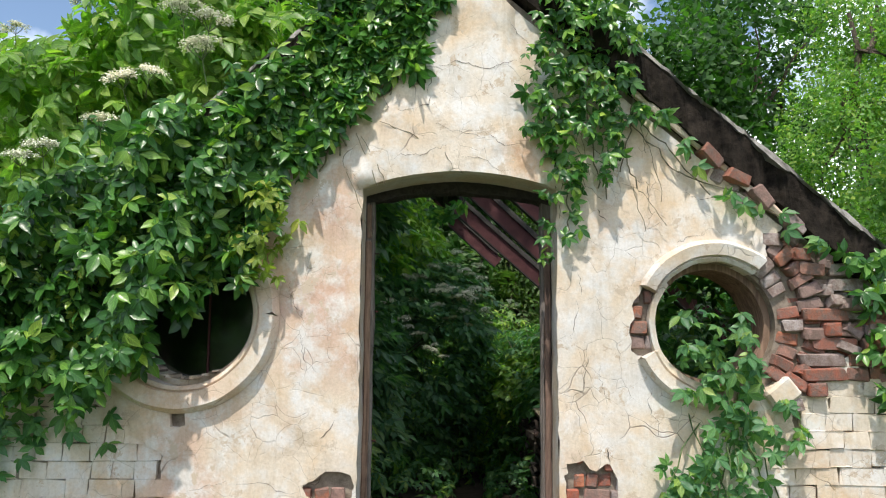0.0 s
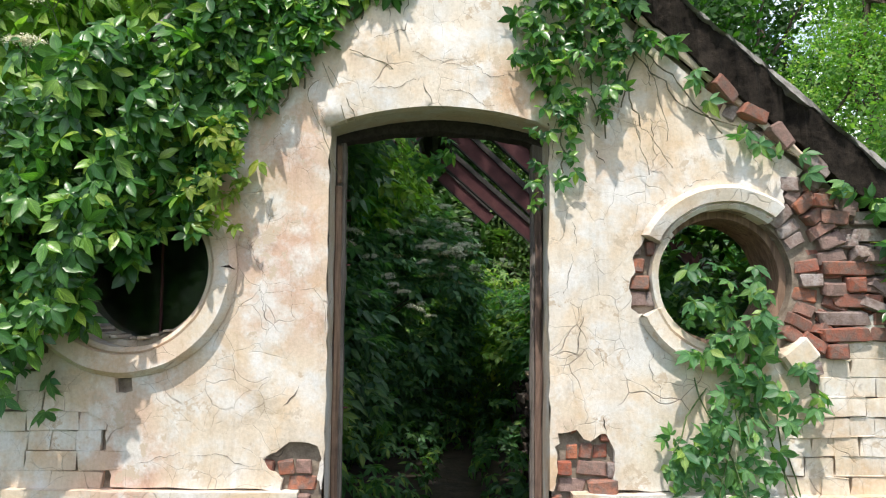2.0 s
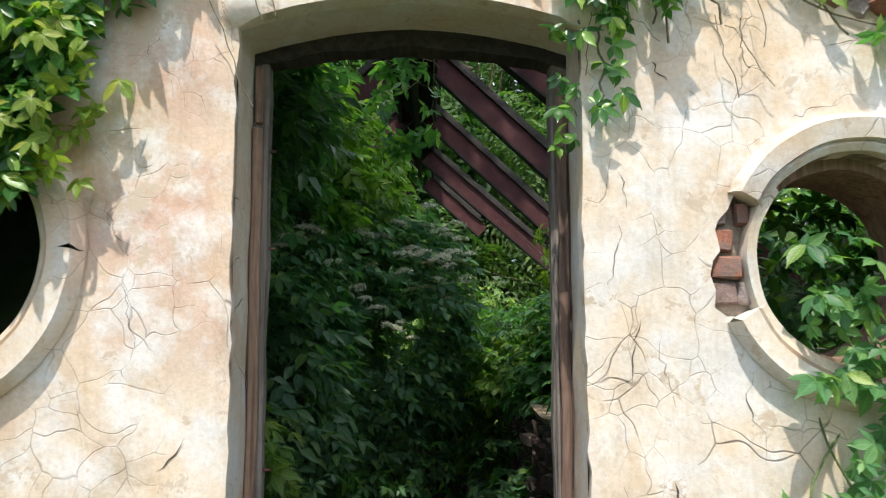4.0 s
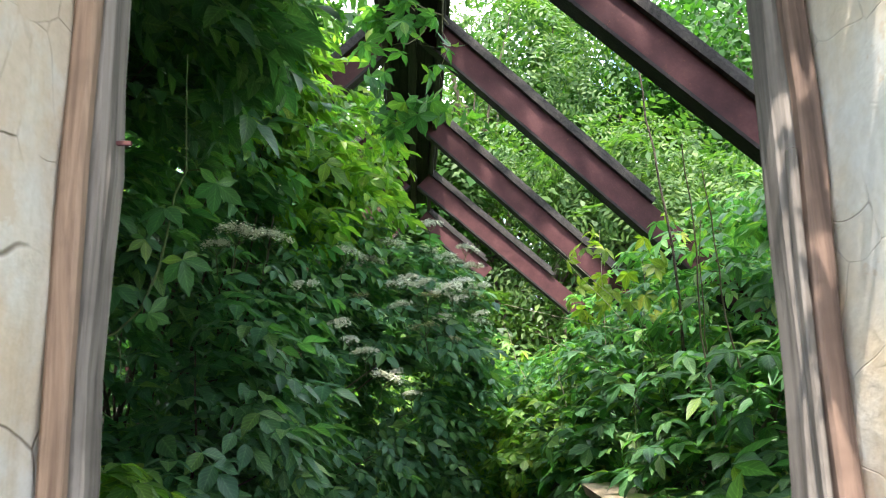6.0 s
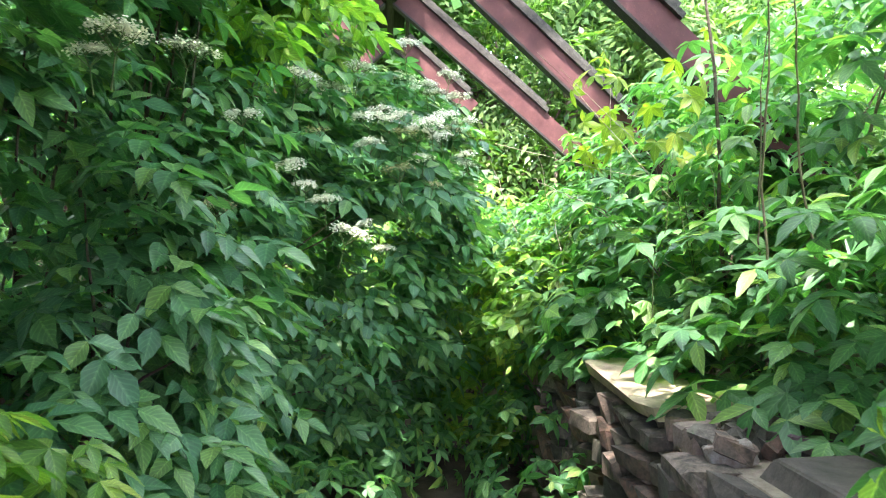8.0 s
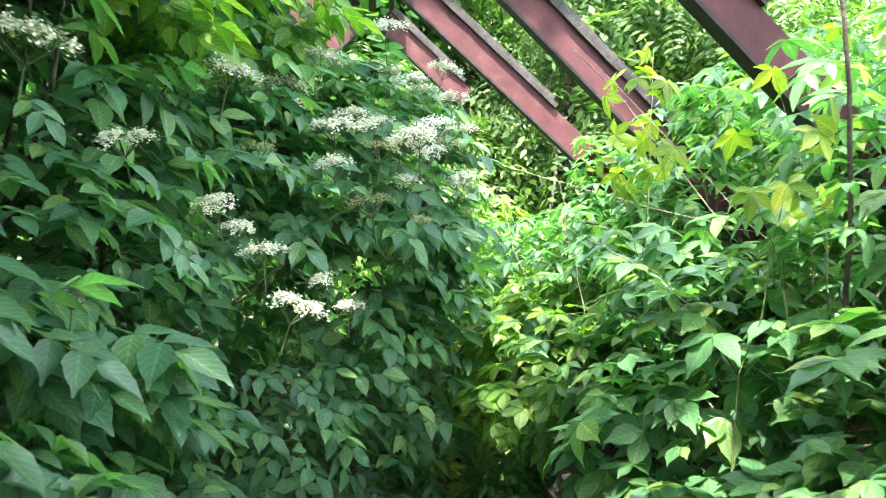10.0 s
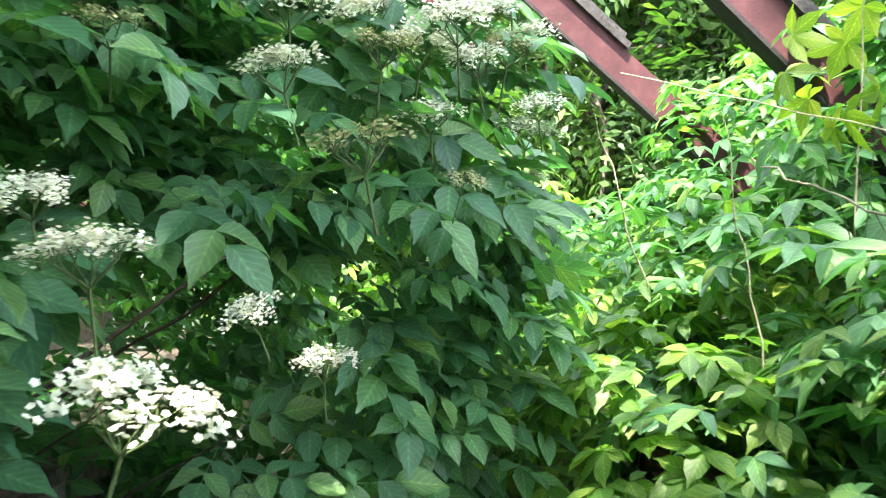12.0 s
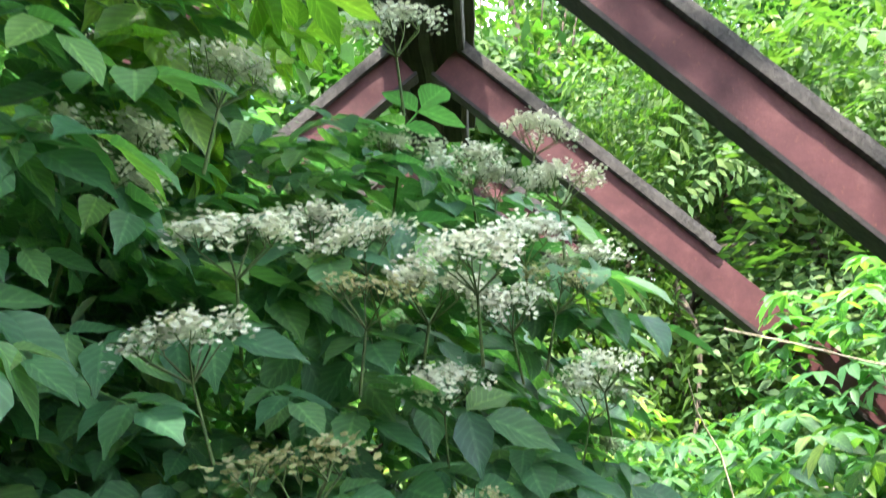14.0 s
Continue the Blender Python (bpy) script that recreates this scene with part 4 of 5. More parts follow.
elder, ep, eo = shrub("elder_shrub", ELDER_BLOBS, 15000, ELDER_LEAVES, ELDER, BARK, (-1.45, 7.4, 0.68), 11, "dense flowering elder shrub with dark green leaves filling the bed", "shrub", (0.55, 1.05), 290, (-0.1, 8.1, 1.6), 2.6, 60, hang=0.2)
elder2, ep2, eo2 = shrub("elder_shrub", [(-1.75, 4.85, 3.5, 0.62, 0.32, 0.42), (-1.05, 5.2, 3.45, 0.7, 0.5, 0.42), (-2.5, 5.0, 3.0, 0.7, 0.4, 0.55), (-2.2, 5.9, 3.2, 1.0, 0.45, 0.95), (-3.2, 5.8, 2.75, 1.0, 0.5, 1.0)], 3000, ELDER_LEAVES, ELDER_LIGHT, BARK, (-2.1, 5.6, 0.68), 12, "light green elder shrub rising behind the gable", "shrub", (0.7, 1.1), 0, None, 0.6, 16)

shrub("elder_shrub", [(-1.2, 5.75, 2.78, 0.85, 0.75, 0.26), (-1.9, 6.3, 2.3, 0.6, 0.8, 0.5)], 700, ELDER_LEAVES, ELDER, BARK, (-1.6, 5.9, 0.68), 15, "dark elder boughs roofing the corner inside the door", "shrub", (0.7, 1.1), 0, None, 1.6, 10)
# The paler leaf material stands in for sun shining through these boughs.
shrub("elder_shrub", [(-0.62, 7.7, 2.72, 0.46, 0.6, 0.5), (-0.85, 6.9, 2.95, 0.45, 0.5, 0.4), (-0.42, 8.5, 2.75, 0.36, 0.45, 0.42)], 620, ELDER_LEAVES, ELDER_LIGHT, BARK, (-1.2, 7.7, 0.68), 13, "elder boughs coloured pale green as if sunlit, reaching up to the ridge beam", "shrub", (0.6, 1.0), 200, (-0.3, 7.9, 2.4), 1.6, 14, hang=0.25)
shrub("elder_shrub", [(-0.78, 6.75, 1.15, 0.30, 0.5, 0.55), (-0.80, 7.35, 1.35, 0.30, 0.4, 0.5)], 230, ELDER_LEAVES, ELDER, BARK, (-1.1, 6.9, 0.68), 14, "broad-leaved elder boughs leaning over the path", "shrub", (0.85, 1.3), 230, (-0.6, 6.8, 1.3), 2.6, 8, hang=0.2)


def umbel_mesh(seed, mat, full):
    """A flat plate of many tiny five-part flowers on branching stalks."""
    rng = np.random.default_rng(seed)
    pieces = []
    for k in range(20):
        a, r = rng.uniform(0, 6.28), 0.085 * math.sqrt(rng.random())
        cx, cy = r * math.cos(a), r * math.sin(a)
        for i in range(int(30 * full)):
            x, y = cx + rng.normal(0, 0.010), cy + rng.normal(0, 0.010)
            z = 0.055 - 2.2 * (x * x + y * y) + rng.normal(0, 0.009)
            turn = np.array(Euler((rng.uniform(-0.6, 0.6), rng.uniform(-0.6, 0.6), rng.uniform(0, 6))).to_matrix())
            vs = []
            for q in range(5):
                w = 6.283 * q / 5
                d, e = np.array([math.cos(w), math.sin(w), 0.1]), np.array([-math.sin(w), math.cos(w), 0])
                vs += [np.zeros(3), d * 0.0030 + e * 0.0022, d * 0.0051, d * 0.0030 - e * 0.0022]
            pieces.append((np.array(vs) @ turn.T + np.array([x, y, z]), np.arange(20).reshape(5, 4)))
    v, f = joined(pieces)
    return mesh_of("flower_head", v, f, mat)


def umbel_stalk(seed):
    rng = np.random.default_rng(seed)
    vs, fs = [], []
    def add(a, b, r0, r1):
        v, f = tube_arrays([a, b], [r0, r1], 4)
        o = len(vs)
        vs.extend(v)
        fs.extend([tuple(i + o for i in q) for q in f])
    add((0, 0, -0.12), (0, 0, -0.02), 0.003, 0.0024)
    for i in range(7):
        a = 6.28 * i / 7 + rng.uniform(-0.3, 0.3)
        e = Vector((0.045 * math.cos(a), 0.045 * math.sin(a), 0.02))
        add((0, 0, -0.02), e, 0.0018, 0.0013)
        for k in range(4):
            add(e, e + Vector((rng.normal(0, 0.02), rng.normal(0, 0.02), 0.026)), 0.001, 0.0007)
    return mesh_of("stalk", vs, fs, TWIG, True)


HEADS = [umbel_mesh(i, BLOSSOM, 1.0) for i in range(3)] + [umbel_mesh(7, SPENT, 0.35)]
STALKS = [umbel_stalk(i) for i in range(3)]


def umbel(at, parent, size, kind_i, rng):
    ob = new("flower_head", HEADS[kind_i])
    adopt(ob, parent)
    ob.matrix_basis = Matrix.Translation(at) @ Matrix.Rotation(rng.uniform(0.0, 0.38), 4, "X") @ Matrix.Rotation(rng.uniform(-0.3, 0.3), 4, "Y") @ Matrix.Rotation(rng.uniform(0, 6), 4, "Z") @ Matrix.Scale(size * 1.15, 4)
    st = new("stalk", STALKS[kind_i % 3])
    st.parent = ob


frng = np.random.default_rng(5)
for at, s in (((-0.33, 7.78, 1.68), 0.6), ((-0.24, 7.73, 1.60), 0.75), ((-0.13, 7.53, 1.45), 0.9), ((0.01, 8.17, 1.38), 0.65), ((0.27, 8.31, 2.03), 0.9), ((0.09, 8.45, 2.08), 0.9), ((-0.07, 7.93, 1.51), 0.5), ((0.46, 8.45, 1.89), 0.6),
              ((-0.6, 6.16, 1.93), 0.8), ((-0.68, 6.2, 1.9), 0.6), ((0.26, 8.8, 2.32), 0.9), ((-0.06, 8.28, 2.05), 0.95), ((0.47, 8.66, 1.85), 0.8), ((0.48, 8.77, 2.1), 0.9), ((-0.30, 8.3, 2.14), 1.2), ((0.35, 8.5, 2.1), 0.8),
              ((0.2, 8.42, 2.0), 0.9), ((0.0, 8.5, 2.13), 0.8), ((0.1, 8.9, 2.38), 1.0), ((-0.25, 8.3, 2.2), 1.0), ((-0.5, 7.2, 1.9), 0.7), ((-0.35, 7.7, 2.15), 0.9), ((0.32, 8.42, 1.98), 0.7),
              ((0.22, 8.4, 1.86), 0.7), ((-0.36, 7.6, 1.75), 0.7), ((0.42, 8.6, 2.22), 0.8), ((0.13, 8.53, 2.49), 0.9), ((-0.11, 8.33, 2.32), 0.9), ((0.395, 8.78, 2.38), 0.8), ((0.31, 8.78, 2.28), 0.8), ((-0.05, 8.1, 1.9), 0.8), ((0.52, 8.9, 1.75), 0.6)):
    umbel(at, elder, s, int(frng.integers(0, 3)), frng)
for at, s in (((0.09, 8.05, 1.76), 0.9), ((0.27, 8.22, 1.72), 0.5), ((0.12, 8.3, 1.98), 0.8), ((0.4, 8.5, 2.02), 0.8), ((-0.55, 7.0, 1.55), 0.7), ((-0.3, 8.0, 1.95), 0.7)):
    umbel(at, elder, s, 3, frng)
top = np.where((ep[:, 2] > 1.9) & (ep[:, 1] > 5.6) & (ep[:, 1] < 10.5) & (ep[:, 0] > -1.4) & (eo[:, 2] > 0.2))[0]
for i in frng.choice(top, 24, replace=False):
    umbel(ep[i] + np.array([0, 0, 0.08]), elder, frng.uniform(0.6, 1.0), int(frng.integers(0, 3)), frng)
top = np.where((eo2[:, 2] > 0.0) & (eo2[:, 1] < 0.1))[0]
for i in frng.choice(top, 20, replace=False):
    umbel(ep2[i] + np.array([0, -0.05, 0.06]), elder2, frng.uniform(0.7, 1.1), int(frng.integers(0, 3)), frng)

for (x, z), k, s in (((-1.465, 3.360), 0.99, 1.1), ((-1.313, 3.287), 0.99, 1.2), ((-1.350, 3.127), 0.98, 1.2), ((-1.782, 2.945), 0.93, 1.0), ((-1.631, 2.996), 0.95, 0.8), ((-1.888, 2.718), 0.91, 0.8), ((-2.191, 2.561), 0.90, 0.9), ((-2.312, 2.506), 0.90, 0.8)):
    umbel((x * k, FRONT * k, 1.55 + (z - 1.55) * k), elder2, s, int(frng.integers(0, 3)), frng)

shrub("creeper_heap", [(1.52, 4.98, 1.5, 0.55, 0.16, 0.5)], 150, CREEPER_LEAVES, CREEPER, STEM, (1.5, 5.0, 0.68), 27, "dark creeper filling the shade behind the round window", "climbing plant", (0.6, 1.0), 60, (1.5, 4.8, 1.5), 0.5, 6, thick=0.004)

# creeper over the bed, low growth beyond, and the closing thicket
BED_BLOBS = [(2.0, 5.5, 1.05, 0.85, 0.75, 0.85), (1.75, 6.7, 1.05, 0.78, 0.9, 0.7), (1.65, 7.9, 1.15, 0.88, 0.9, 0.72), (1.75, 9.2, 1.2, 0.95, 1.0, 0.75), (1.6, 10.6, 1.15, 1.1, 1.0, 0.75), (1.33, 8.0, 0.98, 0.36, 0.6, 0.36), (1.4, 7.1, 0.98, 0.34, 0.6, 0.34), (1.3, 5.4, 0.85, 0.33, 0.5, 0.36), (1.1, 8.9, 0.9, 0.36, 0.85, 0.42), (1.98, 7.3, 1.75, 0.7, 1.0, 0.85), (2.03, 8.9, 1.8, 0.68, 1.0, 0.85), (2.1, 10.5, 1.7, 0.75, 1.0, 0.8), (2.1, 6.2, 1.5, 0.6, 0.7, 0.8)]
creeper_bed, bp, bo = shrub("creeper_heap", BED_BLOBS, 7000, BED_LEAVES, CREEPER_BED, STEM, (1.7, 8.0, 0.68), 21, "bright green creeper heaped over the raised bed", "climbing plant", (0.75, 1.35), 290, (1.0, 7.3, 1.2), 3.0, 40, hang=0.2)
shrub("creeper_heap", [(0.9, 11.3, 0.7, 1.1, 1.1, 0.85), (0.35, 12.6, 1.0, 1.5, 0.8, 1.2), (0.75, 9.8, 0.5, 0.55, 0.9, 0.75), (1.5, 9.7, 1.15, 0.55, 0.75, 0.55)], 2900, CREEPER_LEAVES, CREEPER_LIT, STEM, (0.7, 11.2, 0.03), 22, "yellowish green creeper over the far path", "climbing plant", (0.8, 1.3), 0, None, 0.8, 20)
shrub("creeper_heap", [(0.86, 8.75, 1.02, 0.42, 0.6, 0.36), (1.15, 9.3, 1.15, 0.45, 0.5, 0.36)], 620, BED_LEAVES, CREEPER_LIT, STEM, (0.95, 8.9, 0.6), 25, "pale green creeper heaped at the end of the low wall", "climbing plant", (0.65, 1.1), 200, (0.7, 8.4, 1.2), 2.6, 8, thick=0.004)
shrub("creeper_heap", [(0.98, 7.78, 0.98, 0.20, 0.34, 0.18), (1.32, 6.75, 1.06, 0.26, 0.55, 0.16)], 170, BED_LEAVES, CREEPER_BED, STEM, (1.2, 7.2, 0.7), 26, "broad creeper leaves lying over the low wall's coping", "climbing plant", (0.95, 1.35), 170, (1.0, 7.0, 1.1), 4.0, 4, thick=0.004)
shrub("creeper_heap", [(-0.85, 5.5, 0.76, 0.36, 0.8, 0.42)], 380, CREEPER_LEAVES, CREEPER_LIT, STEM, (-0.9, 5.8, 0.4), 24, "creeper coloured light green as if lit, over the low wall inside the door", "climbing plant", (0.8, 1.3), 140, (-0.7, 5.2, 0.8), 2.2, 0)
shrub("low_plant", [(0.72, 8.2, 0.25, 0.3, 1.3, 0.45), (-0.6, 6.6, 0.3, 0.35, 1.5, 0.5), (-0.15, 9.0, 0.3, 0.6, 0.8, 0.5), (-0.3, 7.4, 0.12, 0.42, 1.8, 0.32), (0.6, 7.0, 0.12, 0.22, 1.5, 0.32)], 1500, CREEPER_LEAVES, CREEPER_BED, TWIG, (0.72, 8.4, 0.04), 23, "low leafy seedlings at the path's edge", "plant", (0.7, 1.1), 120, (0.4, 7.6, 0.4), 0.9, 0)


def wall_creeper(name, inside, count, bulge, mat, seed, label, singles, size=(0.7, 1.2), base=(0, 4.1, 2), region=(-3, 0, 1, 4), edge_keep=None):
    """Creeper that hangs on the front wall where inside(x, z) says, out by bulge(x, z)."""
    rng = np.random.default_rng(seed)
    t = thing(name, base, label, "climbing plant")
    x = rng.uniform(region[0], region[1], count * 6)
    z = rng.uniform(region[2], region[3], count * 6)
    keep = inside(x, z)
    x, z = x[keep][:count], z[keep][:count]
    b = bulge(x, z)
    u = 1 - rng.random(len(x)) ** 1.3 * 0.9
    wav = 0.5 + 0.5 * np.sin(x * 7 + z * 3) * np.sin(z * 6 - x * 2)
    pocket = np.sin(x * 12 + z * 5) * np.sin(z * 13 - x * 4) + 0.7 * np.sin(x * 17 - z * 9)
    y = FRONT - 0.05 - b * u * (0.6 + 0.4 * wav) * (1 - 0.85 * np.clip(-1.3 * pocket, 0, 1))
    p = np.stack([x, y, z], 1)
    out = np.tile(np.array([0.0, -1.0, 0.15]), (len(p), 1))
    m = frames_for(rng, out, 0.5, 0.62, 0.6)
    s = rng.uniform(*size, len(p))
    order = np.argsort(y)
    pick = np.zeros(len(p), bool)
    pick[order[:singles]] = True
    leaf_objects(p[pick], m[pick], s[pick], CREEPER_LEAVES, mat, t)
    if (~pick).any():
        scatter_mesh("foliage", p[~pick], m[~pick], s[~pick], CREEPER_MID, mat, t)
    return t, p


EDGE_L = [(-3.159, 1.145), (-2.372, 1.220), (-2.100, 1.356), (-1.767, 1.296), (-1.580, 1.447), (-1.465, 1.644), (-1.192, 1.901), (-1.041, 1.962), (-0.890, 2.234), (-0.829, 2.476), (-0.602, 2.612), (-0.436, 2.930), (-0.127, 3.111), (-0.057, 3.293), (0.02, 3.5)]
UPPER_L = [(0.0, 3.75), (-0.70, 3.414), (-0.82, 3.05), (-1.16, 2.90), (-1.45, 2.68), (-1.72, 2.58), (-1.95, 2.40), (-2.15, 2.12), (-3.159, 1.95), (-3.1, 1.2)]
left_mask = EDGE_L + UPPER_L


def left_in(x, z):
    r = np.random.default_rng(77)
    j = 0.06 * np.sin(x * 23) + 0.05 * np.sin(x * 41 + 1) + r.normal(0, 0.035, len(x))
    return inside_poly(x, z + j, left_mask)


def left_bulge(x, z):
    return np.clip(0.05 + 0.33 * np.clip((-0.75 - x) / 0.8, 0, 1) + 0.1 * np.clip((z - 2) / 1, 0, 1) * np.clip((-0.9 - x), 0, 1), 0.05, 0.5)


lc, lp = wall_creeper("creeper", left_in, 3400, left_bulge, CREEPER, 31, "thick dark green five-leaved creeper hanging over the wall", 300, size=(0.62, 1.2), base=(-1.8, 4.1, 0.7), region=(-3.1, 0.05, 1.1, 3.9))
RIGHT_POLY = [(0.533, 3.384), (0.457, 3.051), (0.448, 2.658), (0.548, 2.536), (0.654, 2.385), (0.790, 2.476), (0.896, 2.446), (0.986, 2.688), (1.077, 2.869), (1.017, 3.142), (1.047, 3.384), (1.0, 3.5), (0.55, 3.6)]
rc, rp = wall_creeper("creeper", lambda x, z: inside_poly(x + 0.03 * np.sin(z * 31), z + 0.05 * np.sin(x * 37), RIGHT_POLY), 380, lambda x, z: 0.08 + 0.14 * np.clip((z - 2.4), 0, 1), CREEPER, 32, "sunlit creeper hanging beside the door's arch", 300, size=(0.4, 0.82), base=(0.9, 4.1, 2.4), region=(0.4, 1.2, 2.3, 3.7))
spill, sp = wall_creeper("creeper", lambda x, z: inside_poly(x, z + 0.04 * np.sin(x * 31), [(1.229, 1.735), (1.561, 1.689), (1.698, 1.568), (1.652, 1.326), (1.864, 1.145), (1.819, 0.993), (1.652, 0.963), (1.667, 0.570), (1.077, 0.570), (1.108, 0.872), (1.334, 0.993), (1.380, 1.266), (1.244, 1.296)]), 170, lambda x, z: 0.05 + 0.10 * np.sin((z - 0.5) * 2) ** 2, CREEPER_BED, 33, "fresh green creeper spilling out of the round window", 170, size=(0.5, 0.92), base=(1.5, 4.1, 0.66), region=(1.0, 2.0, 0.4, 1.8))
edge_r, erp = wall_creeper("creeper", lambda x, z: inside_poly(x, z + 0.04 * np.sin(x * 31), [(2.091, 2.052), (2.469, 2.083), (3.074, 1.871), (3.074, 1.084), (2.288, 1.296), (2.167, 1.447), (2.257, 1.689), (2.136, 1.810)]), 130, lambda x, z: 0.10 + 0 * x, CREEPER, 34, "creeper hanging from the eaves over bare brick", 60, base=(2.6, 4.1, 1.2), region=(2.0, 3.2, 1.0, 2.2))
low_l, llp = wall_creeper("creeper", lambda x, z: inside_poly(x, z + 0.05 * np.sin(x * 27), [(-2.826, 1.054), (-2.191, 1.205), (-1.858, 1.296), (-1.661, 1.145), (-1.722, 0.963), (-1.949, 1.054), (-2.221, 0.781), (-2.826, 0.660)]), 60, lambda x, z: 0.07 + 0 * x, CREEPER_BED, 35, "young creeper shoots trailing down the whitewashed brick", 60, base=(-2.2, 4.1, 0.9), region=(-2.9, -1.5, 0.6, 1.4))
slope_c, scp = wall_creeper("creeper", lambda x, z: np.abs(z - (gable(x) - 0.10 - 0.08 * np.sin(x * 9))) < 0.05, 46, lambda x, z: 0.06 + 0 * x, CREEPER_BED, 36, "thin creeper shoots along the broken gable edge", 46, base=(1.6, 4.1, 2.4), region=(1.0, 2.1, 1.7, 3.1), size=(0.5, 0.9))
arch_c, acp = wall_creeper("creeper", lambda x, z: inside_poly(x, z, [(0.487, 2.385), (0.684, 2.415), (0.744, 2.113), (0.608, 1.931), (0.502, 1.962), (0.539, 2.173)]), 20, lambda x, z: 0.03 + 0 * x, CREEPER, 37, "creeper shoots dangling by the door jamb", 20, base=(0.62, 4.1, 2.2), region=(0.45, 0.8, 1.8, 2.5), size=(0.4, 0.7))
for k, (poly, cnt, out_by, reg, at) in enumerate((([(-1.177, 2.234), (-0.950, 2.415), (-0.738, 2.264), (-0.859, 1.871), (-1.071, 1.840)], 48, 0.24, (-1.3, -0.6, 1.8, 2.5), (-0.98, 4.0, 2.0)), ([(-2.130, 1.962), (-1.676, 2.022), (-1.616, 1.568), (-2.009, 1.538)], 24, 0.46, (-2.3, -1.5, 1.5, 2.1), (-1.9, 3.8, 1.6)),
                                                ([(-2.372, 2.385), (-2.009, 2.476), (-1.918, 2.083), (-2.372, 1.962)], 22, 0.48, (-2.5, -1.8, 1.9, 2.6), (-2.2, 3.8, 2.1)))):
    wall_creeper("creeper_shoot", lambda x, z, poly=poly: inside_poly(x, z, poly), cnt, lambda x, z, out_by=out_by: out_by + 0 * x, YELLOW if k < 2 else CREEPER_BED, 60 + k, "young yellow-green creeper shoots hanging over the dark leaves", cnt, size=(0.4, 0.8), base=at, region=reg)
vrng = np.random.default_rng(9)
lines = []
for a, b in (((-0.557, 2.567), (-0.602, 2.839)), ((-0.602, 2.839), (-0.436, 3.111)), ((-0.678, 2.476), (-0.557, 2.869)), ((-0.723, 2.506), (-0.678, 2.688)), ((-0.527, 2.597), (-0.648, 2.930)), ((-0.284, 2.900), (-0.194, 3.202))):
    lines.append((wander(vrng, (a[0], FRONT - 0.03, a[1]), (b[0], FRONT - 0.05, b[1]), 10, 0.008), 0.006))
for i in range(12):
    x, z = vrng.uniform(-0.95, -0.25), vrng.uniform(2.4, 3.1)
    lines.append((wander(vrng, (x, FRONT - 0.06, z), (x + vrng.normal(0.05, 0.12), FRONT - 0.04, z - vrng.uniform(0.1, 0.35)), 8, 0.008), 0.0018))
tubes("stem", lines, STEM, lc, "thin brown creeper stems")
lines = []
for a, b in (((0.956, 2.809), (1.274, 2.476)), ((1.274, 2.476), (1.834, 2.219)), ((0.896, 2.688), (1.047, 2.385)), ((1.077, 2.748), (1.440, 2.355)), ((0.654, 2.869), (0.608, 2.385)), ((0.775, 2.930), (0.835, 2.385)), ((0.684, 2.385), (0.654, 2.083)), ((0.911, 2.839), (0.881, 2.325)), ((1.017, 2.900), (0.956, 2.476))):
    lines.append((wander(vrng, (a[0], FRONT - 0.03, a[1]), (b[0], FRONT - 0.03, b[1]), 14, 0.008), 0.004))
for i in range(11):
    x, z = vrng.uniform(0.6, 1.15), vrng.uniform(2.35, 2.8)
    lines.append((wander(vrng, (x, FRONT - 0.06, z), (x + vrng.normal(0.03, 0.08), FRONT - 0.04, z - vrng.uniform(0.1, 0.3)), 8, 0.008), 0.0016))
tubes("stem", lines, STEM, rc, "thin brown creeper stems")
lines = [(wander(vrng, (1.5 + vrng.normal(0, 0.15), FRONT + 0.1, 1.45), (1.45 + vrng.normal(0, 0.22), FRONT - 0.12, vrng.uniform(0.2, 1.0)), 10, 0.012), 0.004) for i in range(9)]
tubes("stem", lines, TWIG, spill, "green creeper stems")

# a trailing shoot just inside the door, and one hanging under the ridge
sh, shp, _ = shrub("creeper_shoot", [(-0.02, 6.9, 2.95, 0.28, 0.35, 0.35)], 44, CREEPER_LEAVES, CREEPER_BED, STEM, (0.05, 7.0, 3.3), 51, "leafy creeper shoot hanging from the ridge beam", "climbing plant", (0.8, 1.2), 60, (0, 6.5, 2.7), 0.6, 6, thick=0.004)
shoot = thing("creeper_shoot", (-0.75, 5.2, 1.45), "single young creeper shoot reaching in beside the door frame", "climbing plant")
tubes("stem", [([(-0.78, 5.2, 1.44), (-0.715, 5.19, 1.49), (-0.64, 5.19, 1.52), (-0.585, 5.18, 1.57), (-0.55, 5.18, 1.66), (-0.535, 5.18, 1.74), (-0.525, 5.19, 1.84), (-0.50, 5.19, 1.90), (-0.51, 5.2, 2.03), (-0.515, 5.2, 2.2)], [0.004, 0.004, 0.0038, 0.0036, 0.0032, 0.003, 0.0026, 0.0022, 0.002, 0.0016]),
               ([(-0.64, 5.19, 1.52), (-0.625, 5.18, 1.48), (-0.615, 5.17, 1.42)], [0.002, 0.0018, 0.0012]), ([(-0.50, 5.19, 1.90), (-0.45, 5.18, 1.90), (-0.42, 5.17, 1.87)], [0.002, 0.0016, 0.0012])], TWIG, shoot)
srg = np.random.default_rng(4)
sp_ = np.array([(-0.535, 5.16, 1.80), (-0.49, 5.16, 1.68), (-0.42, 5.16, 1.86), (-0.64, 5.17, 1.62), (-0.56, 5.16, 1.56), (-0.58, 5.17, 1.73), (-0.68, 5.17, 1.60)])
